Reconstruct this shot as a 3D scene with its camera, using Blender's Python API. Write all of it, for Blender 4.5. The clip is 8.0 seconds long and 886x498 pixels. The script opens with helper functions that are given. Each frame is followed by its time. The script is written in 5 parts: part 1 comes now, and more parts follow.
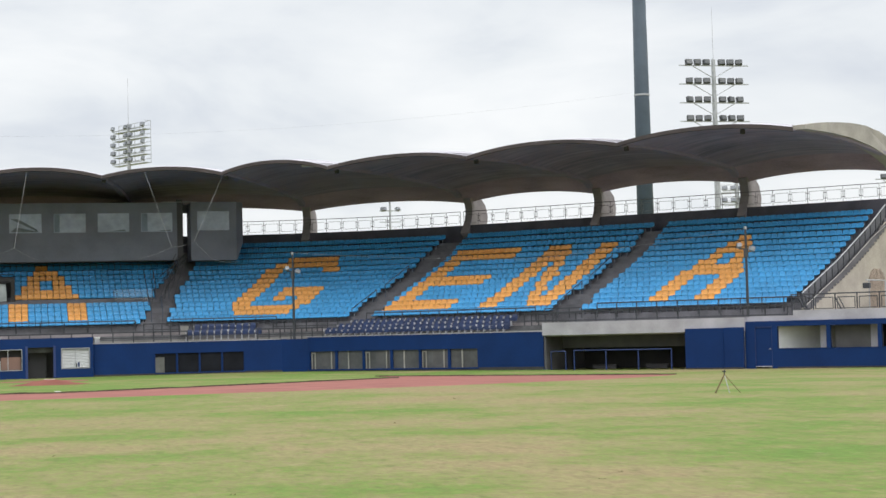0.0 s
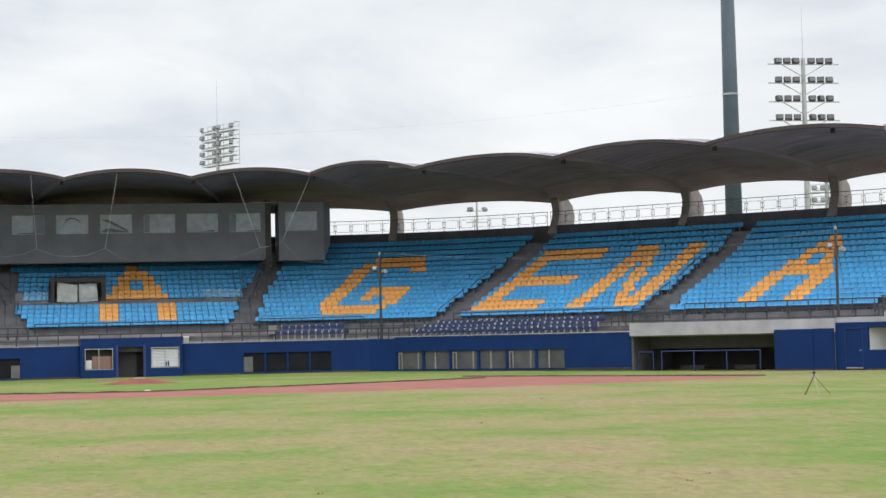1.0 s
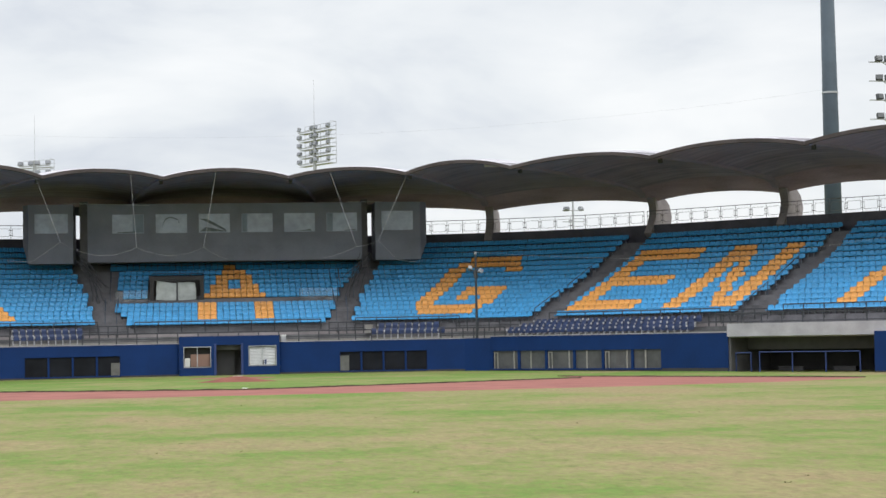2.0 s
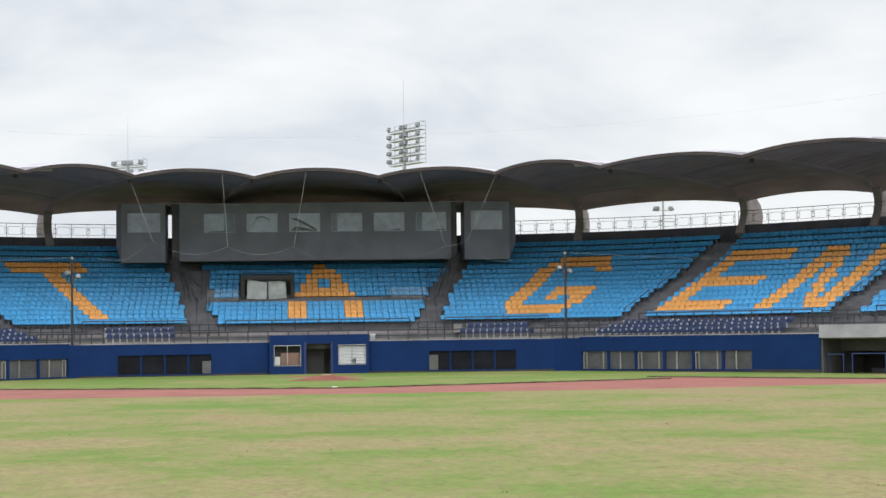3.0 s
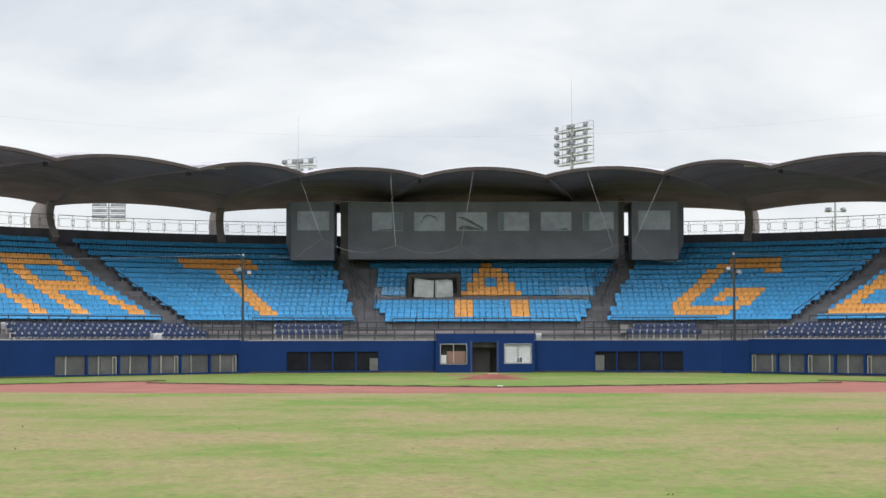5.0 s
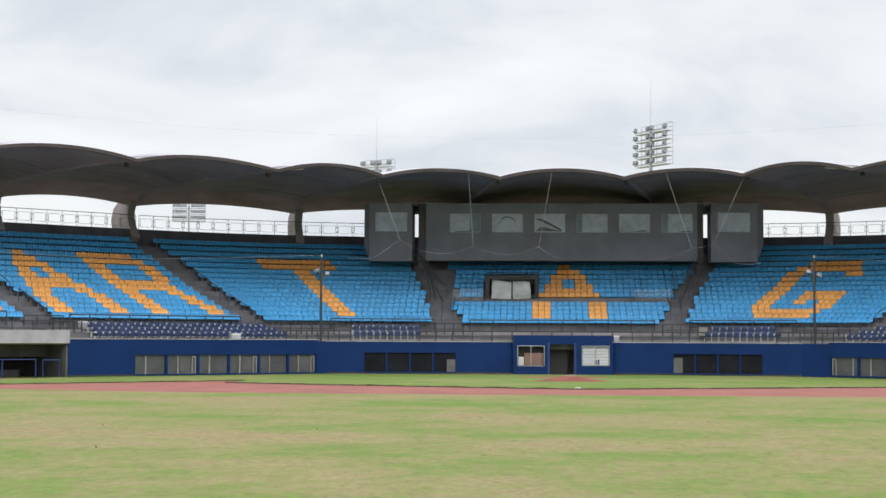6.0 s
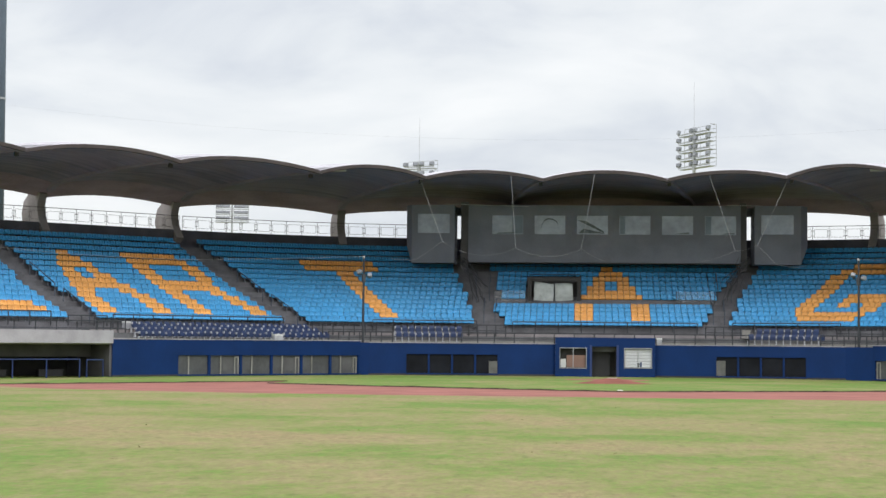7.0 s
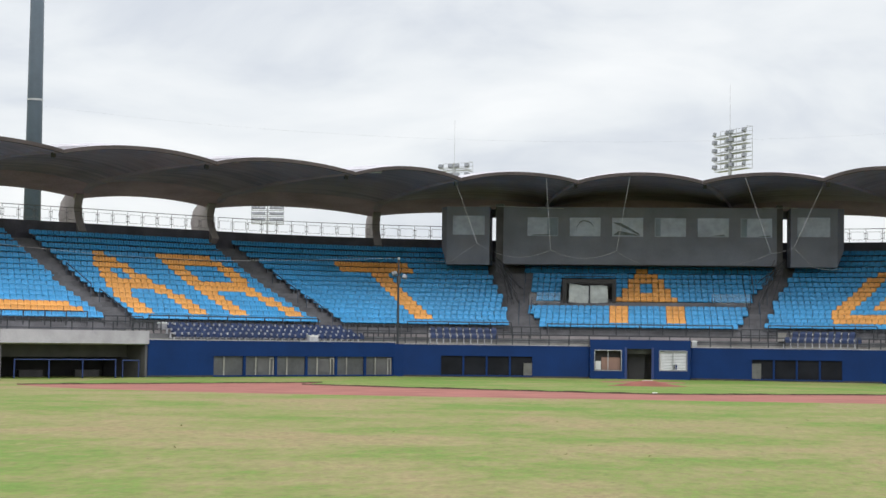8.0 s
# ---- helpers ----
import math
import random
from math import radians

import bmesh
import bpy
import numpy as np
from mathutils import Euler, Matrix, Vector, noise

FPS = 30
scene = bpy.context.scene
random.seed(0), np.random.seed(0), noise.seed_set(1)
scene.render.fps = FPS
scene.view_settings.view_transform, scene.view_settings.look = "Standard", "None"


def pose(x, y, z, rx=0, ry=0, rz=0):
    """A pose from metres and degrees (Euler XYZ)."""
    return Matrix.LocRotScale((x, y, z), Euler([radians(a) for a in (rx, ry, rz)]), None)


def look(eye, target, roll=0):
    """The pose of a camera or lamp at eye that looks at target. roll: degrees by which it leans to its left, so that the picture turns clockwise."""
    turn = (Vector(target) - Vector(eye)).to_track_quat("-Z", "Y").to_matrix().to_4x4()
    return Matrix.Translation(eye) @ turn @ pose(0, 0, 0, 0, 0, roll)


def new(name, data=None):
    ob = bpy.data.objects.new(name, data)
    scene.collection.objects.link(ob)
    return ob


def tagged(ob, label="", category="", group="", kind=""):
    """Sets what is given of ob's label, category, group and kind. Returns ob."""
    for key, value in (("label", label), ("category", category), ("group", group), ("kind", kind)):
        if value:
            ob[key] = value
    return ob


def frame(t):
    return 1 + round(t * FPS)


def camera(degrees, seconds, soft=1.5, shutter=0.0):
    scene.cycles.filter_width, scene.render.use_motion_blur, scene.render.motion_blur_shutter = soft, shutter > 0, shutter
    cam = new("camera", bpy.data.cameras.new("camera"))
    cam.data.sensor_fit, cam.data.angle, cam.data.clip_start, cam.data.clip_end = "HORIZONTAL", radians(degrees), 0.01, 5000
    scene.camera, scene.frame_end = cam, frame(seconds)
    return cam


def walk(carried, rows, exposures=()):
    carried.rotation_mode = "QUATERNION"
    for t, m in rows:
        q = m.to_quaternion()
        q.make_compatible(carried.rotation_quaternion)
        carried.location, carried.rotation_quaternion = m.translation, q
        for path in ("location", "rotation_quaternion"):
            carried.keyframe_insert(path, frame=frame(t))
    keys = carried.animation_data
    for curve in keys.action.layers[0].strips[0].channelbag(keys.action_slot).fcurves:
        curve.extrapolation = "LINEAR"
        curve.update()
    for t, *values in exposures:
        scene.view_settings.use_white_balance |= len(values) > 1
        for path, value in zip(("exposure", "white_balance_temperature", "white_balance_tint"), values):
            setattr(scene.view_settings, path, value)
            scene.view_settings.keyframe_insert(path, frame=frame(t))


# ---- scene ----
# camera: stands still beyond the infield and pans from the right wing to the left
cam = camera(28.21, 8.0, soft=1.5)
EYE = (-1.86, 0.0, 2.8)
ROWS = [
    (0.0, 92.654, 1.483, -13.605),
    (0.5, 92.686, 1.439, -12.558),
    (1.0, 92.729, 1.338, -10.788),
    (1.5, 92.757, 1.226, -9.118),
    (1.7, 92.765, 1.172, -8.565),
    (2.8, 92.803, 0.862, -5.288),
    (3.0, 92.811, 0.813, -4.792),
    (3.5, 92.825, 0.622, -3.525),
    (4.0, 92.831, 0.392, -1.994),
    (4.5, 92.830, 0.284, -1.036),
    (5.0, 92.831, 0.075, 0.593),
    (5.2, 92.838, -0.015, 1.255),
    (6.3, 92.884, -0.338, 3.530),
    (6.5, 92.891, -0.371, 3.770),
    (7.0, 92.916, -0.540, 4.470),
    (7.5, 92.939, -0.612, 4.994),
    (8.0, 92.959, -0.736, 5.596),
]
walk(cam, [(t, pose(*EYE, rx, ry, rz)) for t, rx, ry, rz in ROWS])

# ---------------------------------------------------------------- light
SUN_EL, SUN_AZ = radians(44), radians(150)      # behind the camera, veiled by cloud


def make_world():
    w = bpy.data.worlds.new("overcast_sky")
    scene.world = w
    w.use_nodes = True
    nt = w.node_tree
    nt.nodes.clear()
    out = nt.nodes.new("ShaderNodeOutputWorld")
    bg = nt.nodes.new("ShaderNodeBackground")
    sky = nt.nodes.new("ShaderNodeTexSky")
    sky.sky_type, sky.sun_disc = "NISHITA", False
    sky.sun_elevation, sky.sun_rotation = SUN_EL, SUN_AZ
    tc = nt.nodes.new("ShaderNodeTexCoord")
    mp = nt.nodes.new("ShaderNodeMapping")
    mp.inputs["Scale"].default_value = (1.0, 1.0, 2.6)
    mp.inputs["Location"].default_value = (0.35, 0.1, 0.2)
    n1 = nt.nodes.new("ShaderNodeTexNoise")
    n1.inputs["Scale"].default_value, n1.inputs["Detail"].default_value = 5.5, 7.0
    n1.inputs["Roughness"].default_value, n1.inputs["Distortion"].default_value = 0.5, 0.35
    ramp = nt.nodes.new("ShaderNodeValToRGB")
    e = ramp.color_ramp.elements
    e[0].position, e[0].color = 0.32, (0.66, 0.70, 0.77, 1)
    e[1].position, e[1].color = 0.62, (0.95, 0.965, 0.975, 1)
    m = e.new(0.46)
    m.color = (0.83, 0.86, 0.89, 1)
    dim = nt.nodes.new("ShaderNodeMix")
    dim.data_type, dim.blend_type = "RGBA", "MULTIPLY"
    dim.inputs[0].default_value = 1.0
    dim.inputs[7].default_value = (0.11, 0.11, 0.11, 1)
    mix = nt.nodes.new("ShaderNodeMix")
    mix.data_type = "RGBA"
    mix.inputs[0].default_value = 0.93
    ln = nt.links.new
    ln(tc.outputs["Generated"], mp.inputs["Vector"])
    ln(mp.outputs["Vector"], n1.inputs["Vector"])
    ln(n1.outputs["Fac"], ramp.inputs["Fac"])
    ln(sky.outputs["Color"], dim.inputs[6])
    ln(dim.outputs[2], mix.inputs[6])
    sep = nt.nodes.new("ShaderNodeSeparateXYZ")
    ln(tc.outputs["Generated"], sep.inputs[0])
    lift = nt.nodes.new("ShaderNodeMapRange")       # an overcast sky is brighter overhead than at the horizon
    lift.inputs["From Min"].default_value, lift.inputs["From Max"].default_value = 0.22, 0.62
    lift.inputs["To Min"].default_value, lift.inputs["To Max"].default_value = 1.0, 2.62
    ln(sep.outputs["Z"], lift.inputs["Value"])
    up = nt.nodes.new("ShaderNodeVectorMath")
    up.operation = "SCALE"
    ln(ramp.outputs["Color"], up.inputs[0])
    ln(lift.outputs[0], up.inputs["Scale"])
    ln(up.outputs["Vector"], mix.inputs[7])
    ln(mix.outputs[2], bg.inputs["Color"])
    ln(bg.outputs["Background"], out.inputs["Surface"])
    bg.inputs["Strength"].default_value = 1.035


make_world()
sun_data = bpy.data.lights.new("sun", "SUN")
sun_data.energy, sun_data.angle, sun_data.color = 0.65, radians(30), (1.0, 0.97, 0.92)
sun = new("sun", sun_data)
sun.matrix_world = look((45, 22, 87), (0, 100, 0))

# ---------------------------------------------------------------- materials


def material(name, color, rough=0.7, metal=0.0, var=0.12, scale=1.0, fine=30.0, bump=0.1, rand=0.0, stretch=(1, 1, 1), spec=0.5):
    """A surface with large stains, fine grain, a little relief and, where asked, a shade of its own for each object."""
    m = bpy.data.materials.new(name)
    m.use_nodes = True
    nt = m.node_tree
    b = nt.nodes["Principled BSDF"]
    b.inputs["Roughness"].default_value = rough
    b.inputs["Metallic"].default_value = metal
    b.inputs["Specular IOR Level"].default_value = spec
    ln = nt.links.new
    tc = nt.nodes.new("ShaderNodeTexCoord")
    mp = nt.nodes.new("ShaderNodeMapping")
    mp.inputs["Scale"].default_value = stretch
    ge = nt.nodes.new("ShaderNodeNewGeometry")
    ln(ge.outputs["Position"], mp.inputs["Vector"])
    big = nt.nodes.new("ShaderNodeTexNoise")
    big.inputs["Scale"].default_value, big.inputs["Detail"].default_value = scale, 5.0
    small = nt.nodes.new("ShaderNodeTexNoise")
    small.inputs["Scale"].default_value, small.inputs["Detail"].default_value = fine, 3.0
    ln(mp.outputs["Vector"], big.inputs["Vector"])
    ln(mp.outputs["Vector"], small.inputs["Vector"])
    add = nt.nodes.new("ShaderNodeMath")
    add.operation = "MULTIPLY_ADD"
    add.inputs[1].default_value = 0.4
    ln(small.outputs["Fac"], add.inputs[0])
    ln(big.outputs["Fac"], add.inputs[2])
    rng = nt.nodes.new("ShaderNodeMapRange")
    rng.inputs["From Min"].default_value, rng.inputs["From Max"].default_value = 0.45, 0.95
    rng.inputs["To Min"].default_value, rng.inputs["To Max"].default_value = 1 - var * 1.6, 1 + var
    ln(add.outputs[0], rng.inputs["Value"])
    value = rng.outputs[0]
    if rand:
        oi = nt.nodes.new("ShaderNodeObjectInfo")
        r2 = nt.nodes.new("ShaderNodeMapRange")
        r2.inputs["To Min"].default_value, r2.inputs["To Max"].default_value = 1 - rand, 1 + rand
        ln(oi.outputs["Random"], r2.inputs["Value"])
        mul = nt.nodes.new("ShaderNodeMath")
        mul.operation = "MULTIPLY"
        ln(value, mul.inputs[0])
        ln(r2.outputs[0], mul.inputs[1])
        value = mul.outputs[0]
    sc = nt.nodes.new("ShaderNodeVectorMath")
    sc.operation = "SCALE"
    sc.inputs[0].default_value = color
    ln(value, sc.inputs["Scale"])
    ln(sc.outputs["Vector"], b.inputs["Base Color"])
    if bump:
        bp = nt.nodes.new("ShaderNodeBump")
        bp.inputs["Strength"].default_value, bp.inputs["Distance"].default_value = bump, 0.02
        ln(small.outputs["Fac"], bp.inputs["Height"])
        ln(bp.outputs["Normal"], b.inputs["Normal"])
    return m


def grass_material(name, bias):
    """Worn turf: straw and green in patches drawn out across the field."""
    m = bpy.data.materials.new(name)
    m.use_nodes = True
    nt = m.node_tree
    b = nt.nodes["Principled BSDF"]
    b.inputs["Roughness"].default_value = 0.95
    b.inputs["Specular IOR Level"].default_value = 0.1
    ln = nt.links.new
    ge = nt.nodes.new("ShaderNodeNewGeometry")

    def noise_at(scale, detail, rough, stretch):
        mp = nt.nodes.new("ShaderNodeMapping")
        mp.inputs["Scale"].default_value = stretch
        ln(ge.outputs["Position"], mp.inputs["Vector"])
        n = nt.nodes.new("ShaderNodeTexNoise")
        n.inputs["Scale"].default_value, n.inputs["Detail"].default_value, n.inputs["Roughness"].default_value = scale, detail, rough
        ln(mp.outputs["Vector"], n.inputs["Vector"])
        return n.outputs["Fac"]

    large = noise_at(0.14, 7, 0.64, (0.75, 0.75, 1))
    mid = noise_at(1.3, 7, 0.78, (1.0, 0.55, 1))
    fine = noise_at(7, 5, 0.78, (1, 0.45, 1))
    s1 = nt.nodes.new("ShaderNodeMath")
    s1.operation = "MULTIPLY_ADD"
    s1.inputs[1].default_value = 0.62
    ln(mid, s1.inputs[0])
    swell = nt.nodes.new("ShaderNodeMapRange")       # broad green and straw patches
    swell.inputs["From Min"].default_value, swell.inputs["From Max"].default_value = 0.30, 0.70
    swell.inputs["To Min"].default_value, swell.inputs["To Max"].default_value = 0.23, 0.77
    ln(large, swell.inputs["Value"])
    ln(swell.outputs[0], s1.inputs[2])
    s2 = nt.nodes.new("ShaderNodeMath")
    s2.operation = "MULTIPLY_ADD"
    s2.inputs[1].default_value = 0.46
    ln(fine, s2.inputs[0])
    ln(s1.outputs[0], s2.inputs[2])
    s3 = nt.nodes.new("ShaderNodeMath")
    s3.operation = "ADD"
    s3.inputs[1].default_value = bias
    ln(s2.outputs[0], s3.inputs[0])
    ramp = nt.nodes.new("ShaderNodeValToRGB")
    e = ramp.color_ramp.elements
    e[0].position, e[0].color = 0.08, (0.30, 0.235, 0.125, 1)
    e[1].position, e[1].color = 0.84, (0.145, 0.235, 0.05, 1)
    for p, c in ((0.30, (0.285, 0.252, 0.118, 1)), (0.47, (0.24, 0.245, 0.092, 1)), (0.64, (0.19, 0.24, 0.066, 1))):
        k = e.new(p)
        k.color = c
    fit = nt.nodes.new("ShaderNodeMapRange")
    fit.inputs["From Min"].default_value, fit.inputs["From Max"].default_value = 0.755, 1.25
    ln(s3.outputs[0], fit.inputs["Value"])
    ln(fit.outputs[0], ramp.inputs["Fac"])
    mot = nt.nodes.new("ShaderNodeMapRange")
    mot.inputs["From Min"].default_value, mot.inputs["From Max"].default_value = 0.3, 0.7
    mot.inputs["To Min"].default_value, mot.inputs["To Max"].default_value = 0.53, 0.93
    ln(fine, mot.inputs["Value"])
    shade = ramp.outputs["Color"]
    for where, lo, hi, most, tint in ((noise_at(3.1, 5, 0.62, (1.0, 0.38, 1)), 0.55, 0.70, 0.55, (0.135, 0.175, 0.05, 1)),      # tight darker clumps
                                      (noise_at(1.7, 6, 0.68, (0.9, 0.42, 1)), 0.57, 0.74, 0.6, (0.36, 0.265, 0.165, 1))):      # bare earth showing through
        amount = nt.nodes.new("ShaderNodeMapRange")
        amount.inputs["From Min"].default_value, amount.inputs["From Max"].default_value = lo, hi
        amount.inputs["To Max"].default_value = most
        ln(where, amount.inputs["Value"])
        blend = nt.nodes.new("ShaderNodeMix")
        blend.data_type = "RGBA"
        blend.inputs[7].default_value = tint
        ln(amount.outputs[0], blend.inputs[0])
        ln(shade, blend.inputs[6])
        shade = blend.outputs[2]
    sc = nt.nodes.new("ShaderNodeVectorMath")
    sc.operation = "SCALE"
    ln(shade, sc.inputs[0])
    ln(mot.outputs[0], sc.inputs["Scale"])
    ln(sc.outputs["Vector"], b.inputs["Base Color"])
    bp = nt.nodes.new("ShaderNodeBump")
    bp.inputs["Strength"].default_value, bp.inputs["Distance"].default_value = 0.35, 0.05
    ln(fine, bp.inputs["Height"])
    ln(bp.outputs["Normal"], b.inputs["Normal"])
    return m


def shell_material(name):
    """Board-marked concrete: streaks along the formwork, brown where water has run."""
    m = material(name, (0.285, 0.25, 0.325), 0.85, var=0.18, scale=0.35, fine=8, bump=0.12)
    nt = m.node_tree
    ln = nt.links.new
    b = nt.nodes["Principled BSDF"]
    base = b.inputs["Base Color"].links[0].from_socket
    run = nt.nodes.new("ShaderNodeAttribute")
    run.attribute_name = "run"

    def streaks(stretch, detail):
        mp = nt.nodes.new("ShaderNodeMapping")
        mp.inputs["Scale"].default_value = stretch
        ln(run.outputs["Vector"], mp.inputs["Vector"])
        n = nt.nodes.new("ShaderNodeTexNoise")
        n.inputs["Scale"].default_value, n.inputs["Detail"].default_value, n.inputs["Roughness"].default_value = 1.0, detail, 0.6
        ln(mp.outputs["Vector"], n.inputs["Vector"])
        return n.outputs["Fac"]

    def spread(value, lo, hi, to0, to1):
        r = nt.nodes.new("ShaderNodeMapRange")
        r.inputs["From Min"].default_value, r.inputs["From Max"].default_value = lo, hi
        r.inputs["To Min"].default_value, r.inputs["To Max"].default_value = to0, to1
        ln(value, r.inputs["Value"])
        return r.outputs[0]

    tone = nt.nodes.new("ShaderNodeVectorMath")
    tone.operation = "SCALE"
    ln(base, tone.inputs[0])
    ln(spread(streaks((0.12, 1.9, 1), 5), 0.35, 0.68, 0.70, 1.22), tone.inputs["Scale"])
    rust = nt.nodes.new("ShaderNodeMix")
    rust.data_type = "RGBA"
    rust.inputs[7].default_value = (0.31, 0.25, 0.30, 1)
    ln(spread(streaks((0.07, 0.30, 1), 4), 0.46, 0.66, 0.0, 0.85), rust.inputs[0])
    ln(tone.outputs["Vector"], rust.inputs[6])
    ln(rust.outputs[2], b.inputs["Base Color"])
    return m


GRASS = grass_material("outfield_grass", -0.055)
INFIELD = grass_material("infield_grass", 0.06)
MOUND = material("dark_red_clay", (0.1958, 0.072, 0.0547), 0.95, var=0.16, scale=1.0, fine=12, bump=0.25, spec=0.1)
LIP = material("bare_dark_soil", (0.065, 0.048, 0.033), 0.95, var=0.3, scale=2.0, spec=0.1)
TUFT = material("grass_tuft_green", (0.1872, 0.1872, 0.078), 0.9, var=0.35, scale=1.4, fine=9, bump=0, spec=0.1)
CLAY = material("red_clay", (0.2531, 0.106, 0.0889), 0.95, var=0.14, scale=0.5, fine=12, bump=0.25, spec=0.1)
CONCRETE = material("grey_concrete", (0.30, 0.285, 0.265), 0.85, var=0.22, scale=0.6, fine=14, bump=0.15)
PODIUM = material("stained_podium_concrete", (0.125, 0.124, 0.128), 0.85, var=0.3, scale=0.9, fine=12, bump=0.15)
PALE = material("pale_concrete", (0.4, 0.384, 0.416), 0.8, var=0.16, scale=0.7, fine=16, bump=0.12)
STEPS = material("dark_concrete_steps", (0.130, 0.127, 0.138), 0.85, var=0.25, scale=0.8, fine=14, bump=0.15)
PARAPET = material("dark_parapet_paint", (0.082, 0.078, 0.098), 0.8, var=0.25, scale=0.7, fine=10, bump=0.1)
# Vault kept darker and its rear band paler, in place of shade and light.
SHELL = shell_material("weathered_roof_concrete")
FASCIA = material("roof_edge_concrete", (0.066, 0.052, 0.051), 0.85, var=0.25, scale=0.5, fine=9)
REAR_BAND = material("lit_rear_band_concrete", (0.34, 0.255, 0.31), 0.85, var=0.22, scale=0.5, fine=9, stretch=(0.5, 0.5, 2.5))
COLUMN = material("column_concrete", (0.25, 0.222, 0.226), 0.85, var=0.2, scale=0.6, fine=10)
RIB = material("bare_rib_concrete", (0.328, 0.3034, 0.2706), 0.85, var=0.18, scale=0.6, fine=10)
NAVY = material("navy_paint", (0.0035, 0.0255, 0.112), 0.6, var=0.12, scale=0.5, fine=9, bump=0.05, spec=0.18)
NAVY_RAIL = material("blue_rail_paint", (0.0153, 0.0357, 0.136), 0.5, var=0.1)
BOOTH = material("charcoal_cladding", (0.198, 0.208, 0.25), 0.7, var=0.12, scale=0.5, fine=10, bump=0.05)
# Near-black: shade inside rooms and openings is put into this colour.
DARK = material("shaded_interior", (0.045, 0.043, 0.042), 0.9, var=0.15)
WALLIN = material("interior_grey_wall", (0.108, 0.105, 0.108), 0.9, var=0.15)
SEAT_BLUE = material("sky_blue_plastic", (0.037, 0.274, 0.545), 0.42, var=0.10, scale=0.25, fine=3, bump=0, rand=0.06)
SEAT_YELLOW = material("orange_yellow_plastic", (0.67, 0.31, 0.07), 0.42, var=0.10, scale=0.25, fine=3, bump=0, rand=0.06)
SEAT_FOOT = material("grey_seat_bracket", (0.16, 0.17, 0.19), 0.6, metal=0.2, var=0.15, scale=3, bump=0)
SEAT_NAVY = material("dark_blue_plastic", (0.012, 0.029, 0.095), 0.5, var=0.12, scale=0.3, fine=3, bump=0, rand=0.15)
WHITE = material("white_paint", (0.648, 0.648, 0.63), 0.5, var=0.08)
STEEL = material("dark_grey_steel", (0.045, 0.048, 0.055), 0.5, metal=0.3, var=0.12, scale=2)
GALV = material("galvanised_steel", (0.42, 0.43, 0.44), 0.45, metal=0.5, var=0.12, scale=2)
POLE = material("dark_green_pole_paint", (0.046, 0.067, 0.088), 0.6, var=0.14, scale=0.6, fine=6)
LAMP_PALE = material("pale_lamp_housing", (0.27, 0.285, 0.31), 0.5, metal=0.2, var=0.15)
LAMP = material("floodlight_housing", (0.062, 0.066, 0.073), 0.5, metal=0.2, var=0.1)
LENS_PALE = material("pale_floodlight_lens", (0.24, 0.25, 0.28), 0.3, var=0.1)
LENS = material("floodlight_lens", (0.10, 0.105, 0.11), 0.2, var=0.06)
ROPE = material("pale_rope", (0.34, 0.34, 0.35), 0.8, var=0.1)
BEIGE = material("beige_render", (0.376, 0.336, 0.28), 0.9, var=0.18, scale=0.5, fine=8)
BRICK = material("bare_brick", (0.36, 0.285, 0.23), 0.9, var=0.2, scale=2, fine=12, rand=0.12)
BLIND = material("blind_slat_white", (0.6068, 0.615, 0.615), 0.6, var=0.06)
CARD = material("brown_cardboard", (0.24, 0.145, 0.115), 0.9, var=0.12)
PANE = material("tinted_window_glass", (0.35, 0.40, 0.48), 0.2, var=0.14, scale=0.5, fine=2, bump=0.0, spec=0.6)
BLACKPANE = material("dark_mesh_screen", (0.012, 0.013, 0.017), 0.85, var=0.3, scale=0.8, spec=0.15)
GREYBOARD = material("dull_grey_board", (0.12, 0.118, 0.112), 0.8, var=0.2, scale=2)
# Dark shapes on the panes imitate reflections and what shows inside.
PANE_MARK = material("dark_pane_mark", (0.15, 0.18, 0.195), 0.5, var=0.2, scale=2)
BLINDGREY = material("bluish_blind", (0.20, 0.25, 0.31), 0.5, var=0.12, scale=1.5)
WOOD = material("weathered_wood", (0.16, 0.11, 0.06), 0.85, var=0.2, scale=6)

# ---------------------------------------------------------------- building tools


def mesh_of(name, verts, faces, smooth=False):
    me = bpy.data.meshes.new(name)
    me.from_pydata([tuple(v) for v in verts], [], faces)
    me.validate()
    bm = bmesh.new()
    bm.from_mesh(me)
    bmesh.ops.recalc_face_normals(bm, faces=bm.faces)
    bm.to_mesh(me)
    bm.free()
    if smooth:
        for p in me.polygons:
            p.use_smooth = True
    return me


def part(name, me, mat, parent=None, label="", m=None):
    """One mesh object, under a thing or a part where parent is given."""
    ob = new(name, me)
    if not me.materials:
        me.materials.append(mat)
    if parent:
        ob.parent = parent
    if m is not None:
        ob.matrix_basis = m
    if label:
        ob["label"] = label
    return ob


def thing(name, label, category, m=None, group="", kind=""):
    ob = new(name)
    ob.empty_display_size = 0.2
    if m is not None:
        ob.matrix_basis = m
    return tagged(ob, label, category, group, kind)


BOX_FACES = [(0, 1, 2, 3), (4, 7, 6, 5), (0, 4, 5, 1), (1, 5, 6, 2), (2, 6, 7, 3), (3, 7, 4, 0)]


def box_data(x0, x1, y0, y1, z0, z1):
    return [(x0, y0, z0), (x1, y0, z0), (x1, y1, z0), (x0, y1, z0), (x0, y0, z1), (x1, y0, z1), (x1, y1, z1), (x0, y1, z1)], list(BOX_FACES)


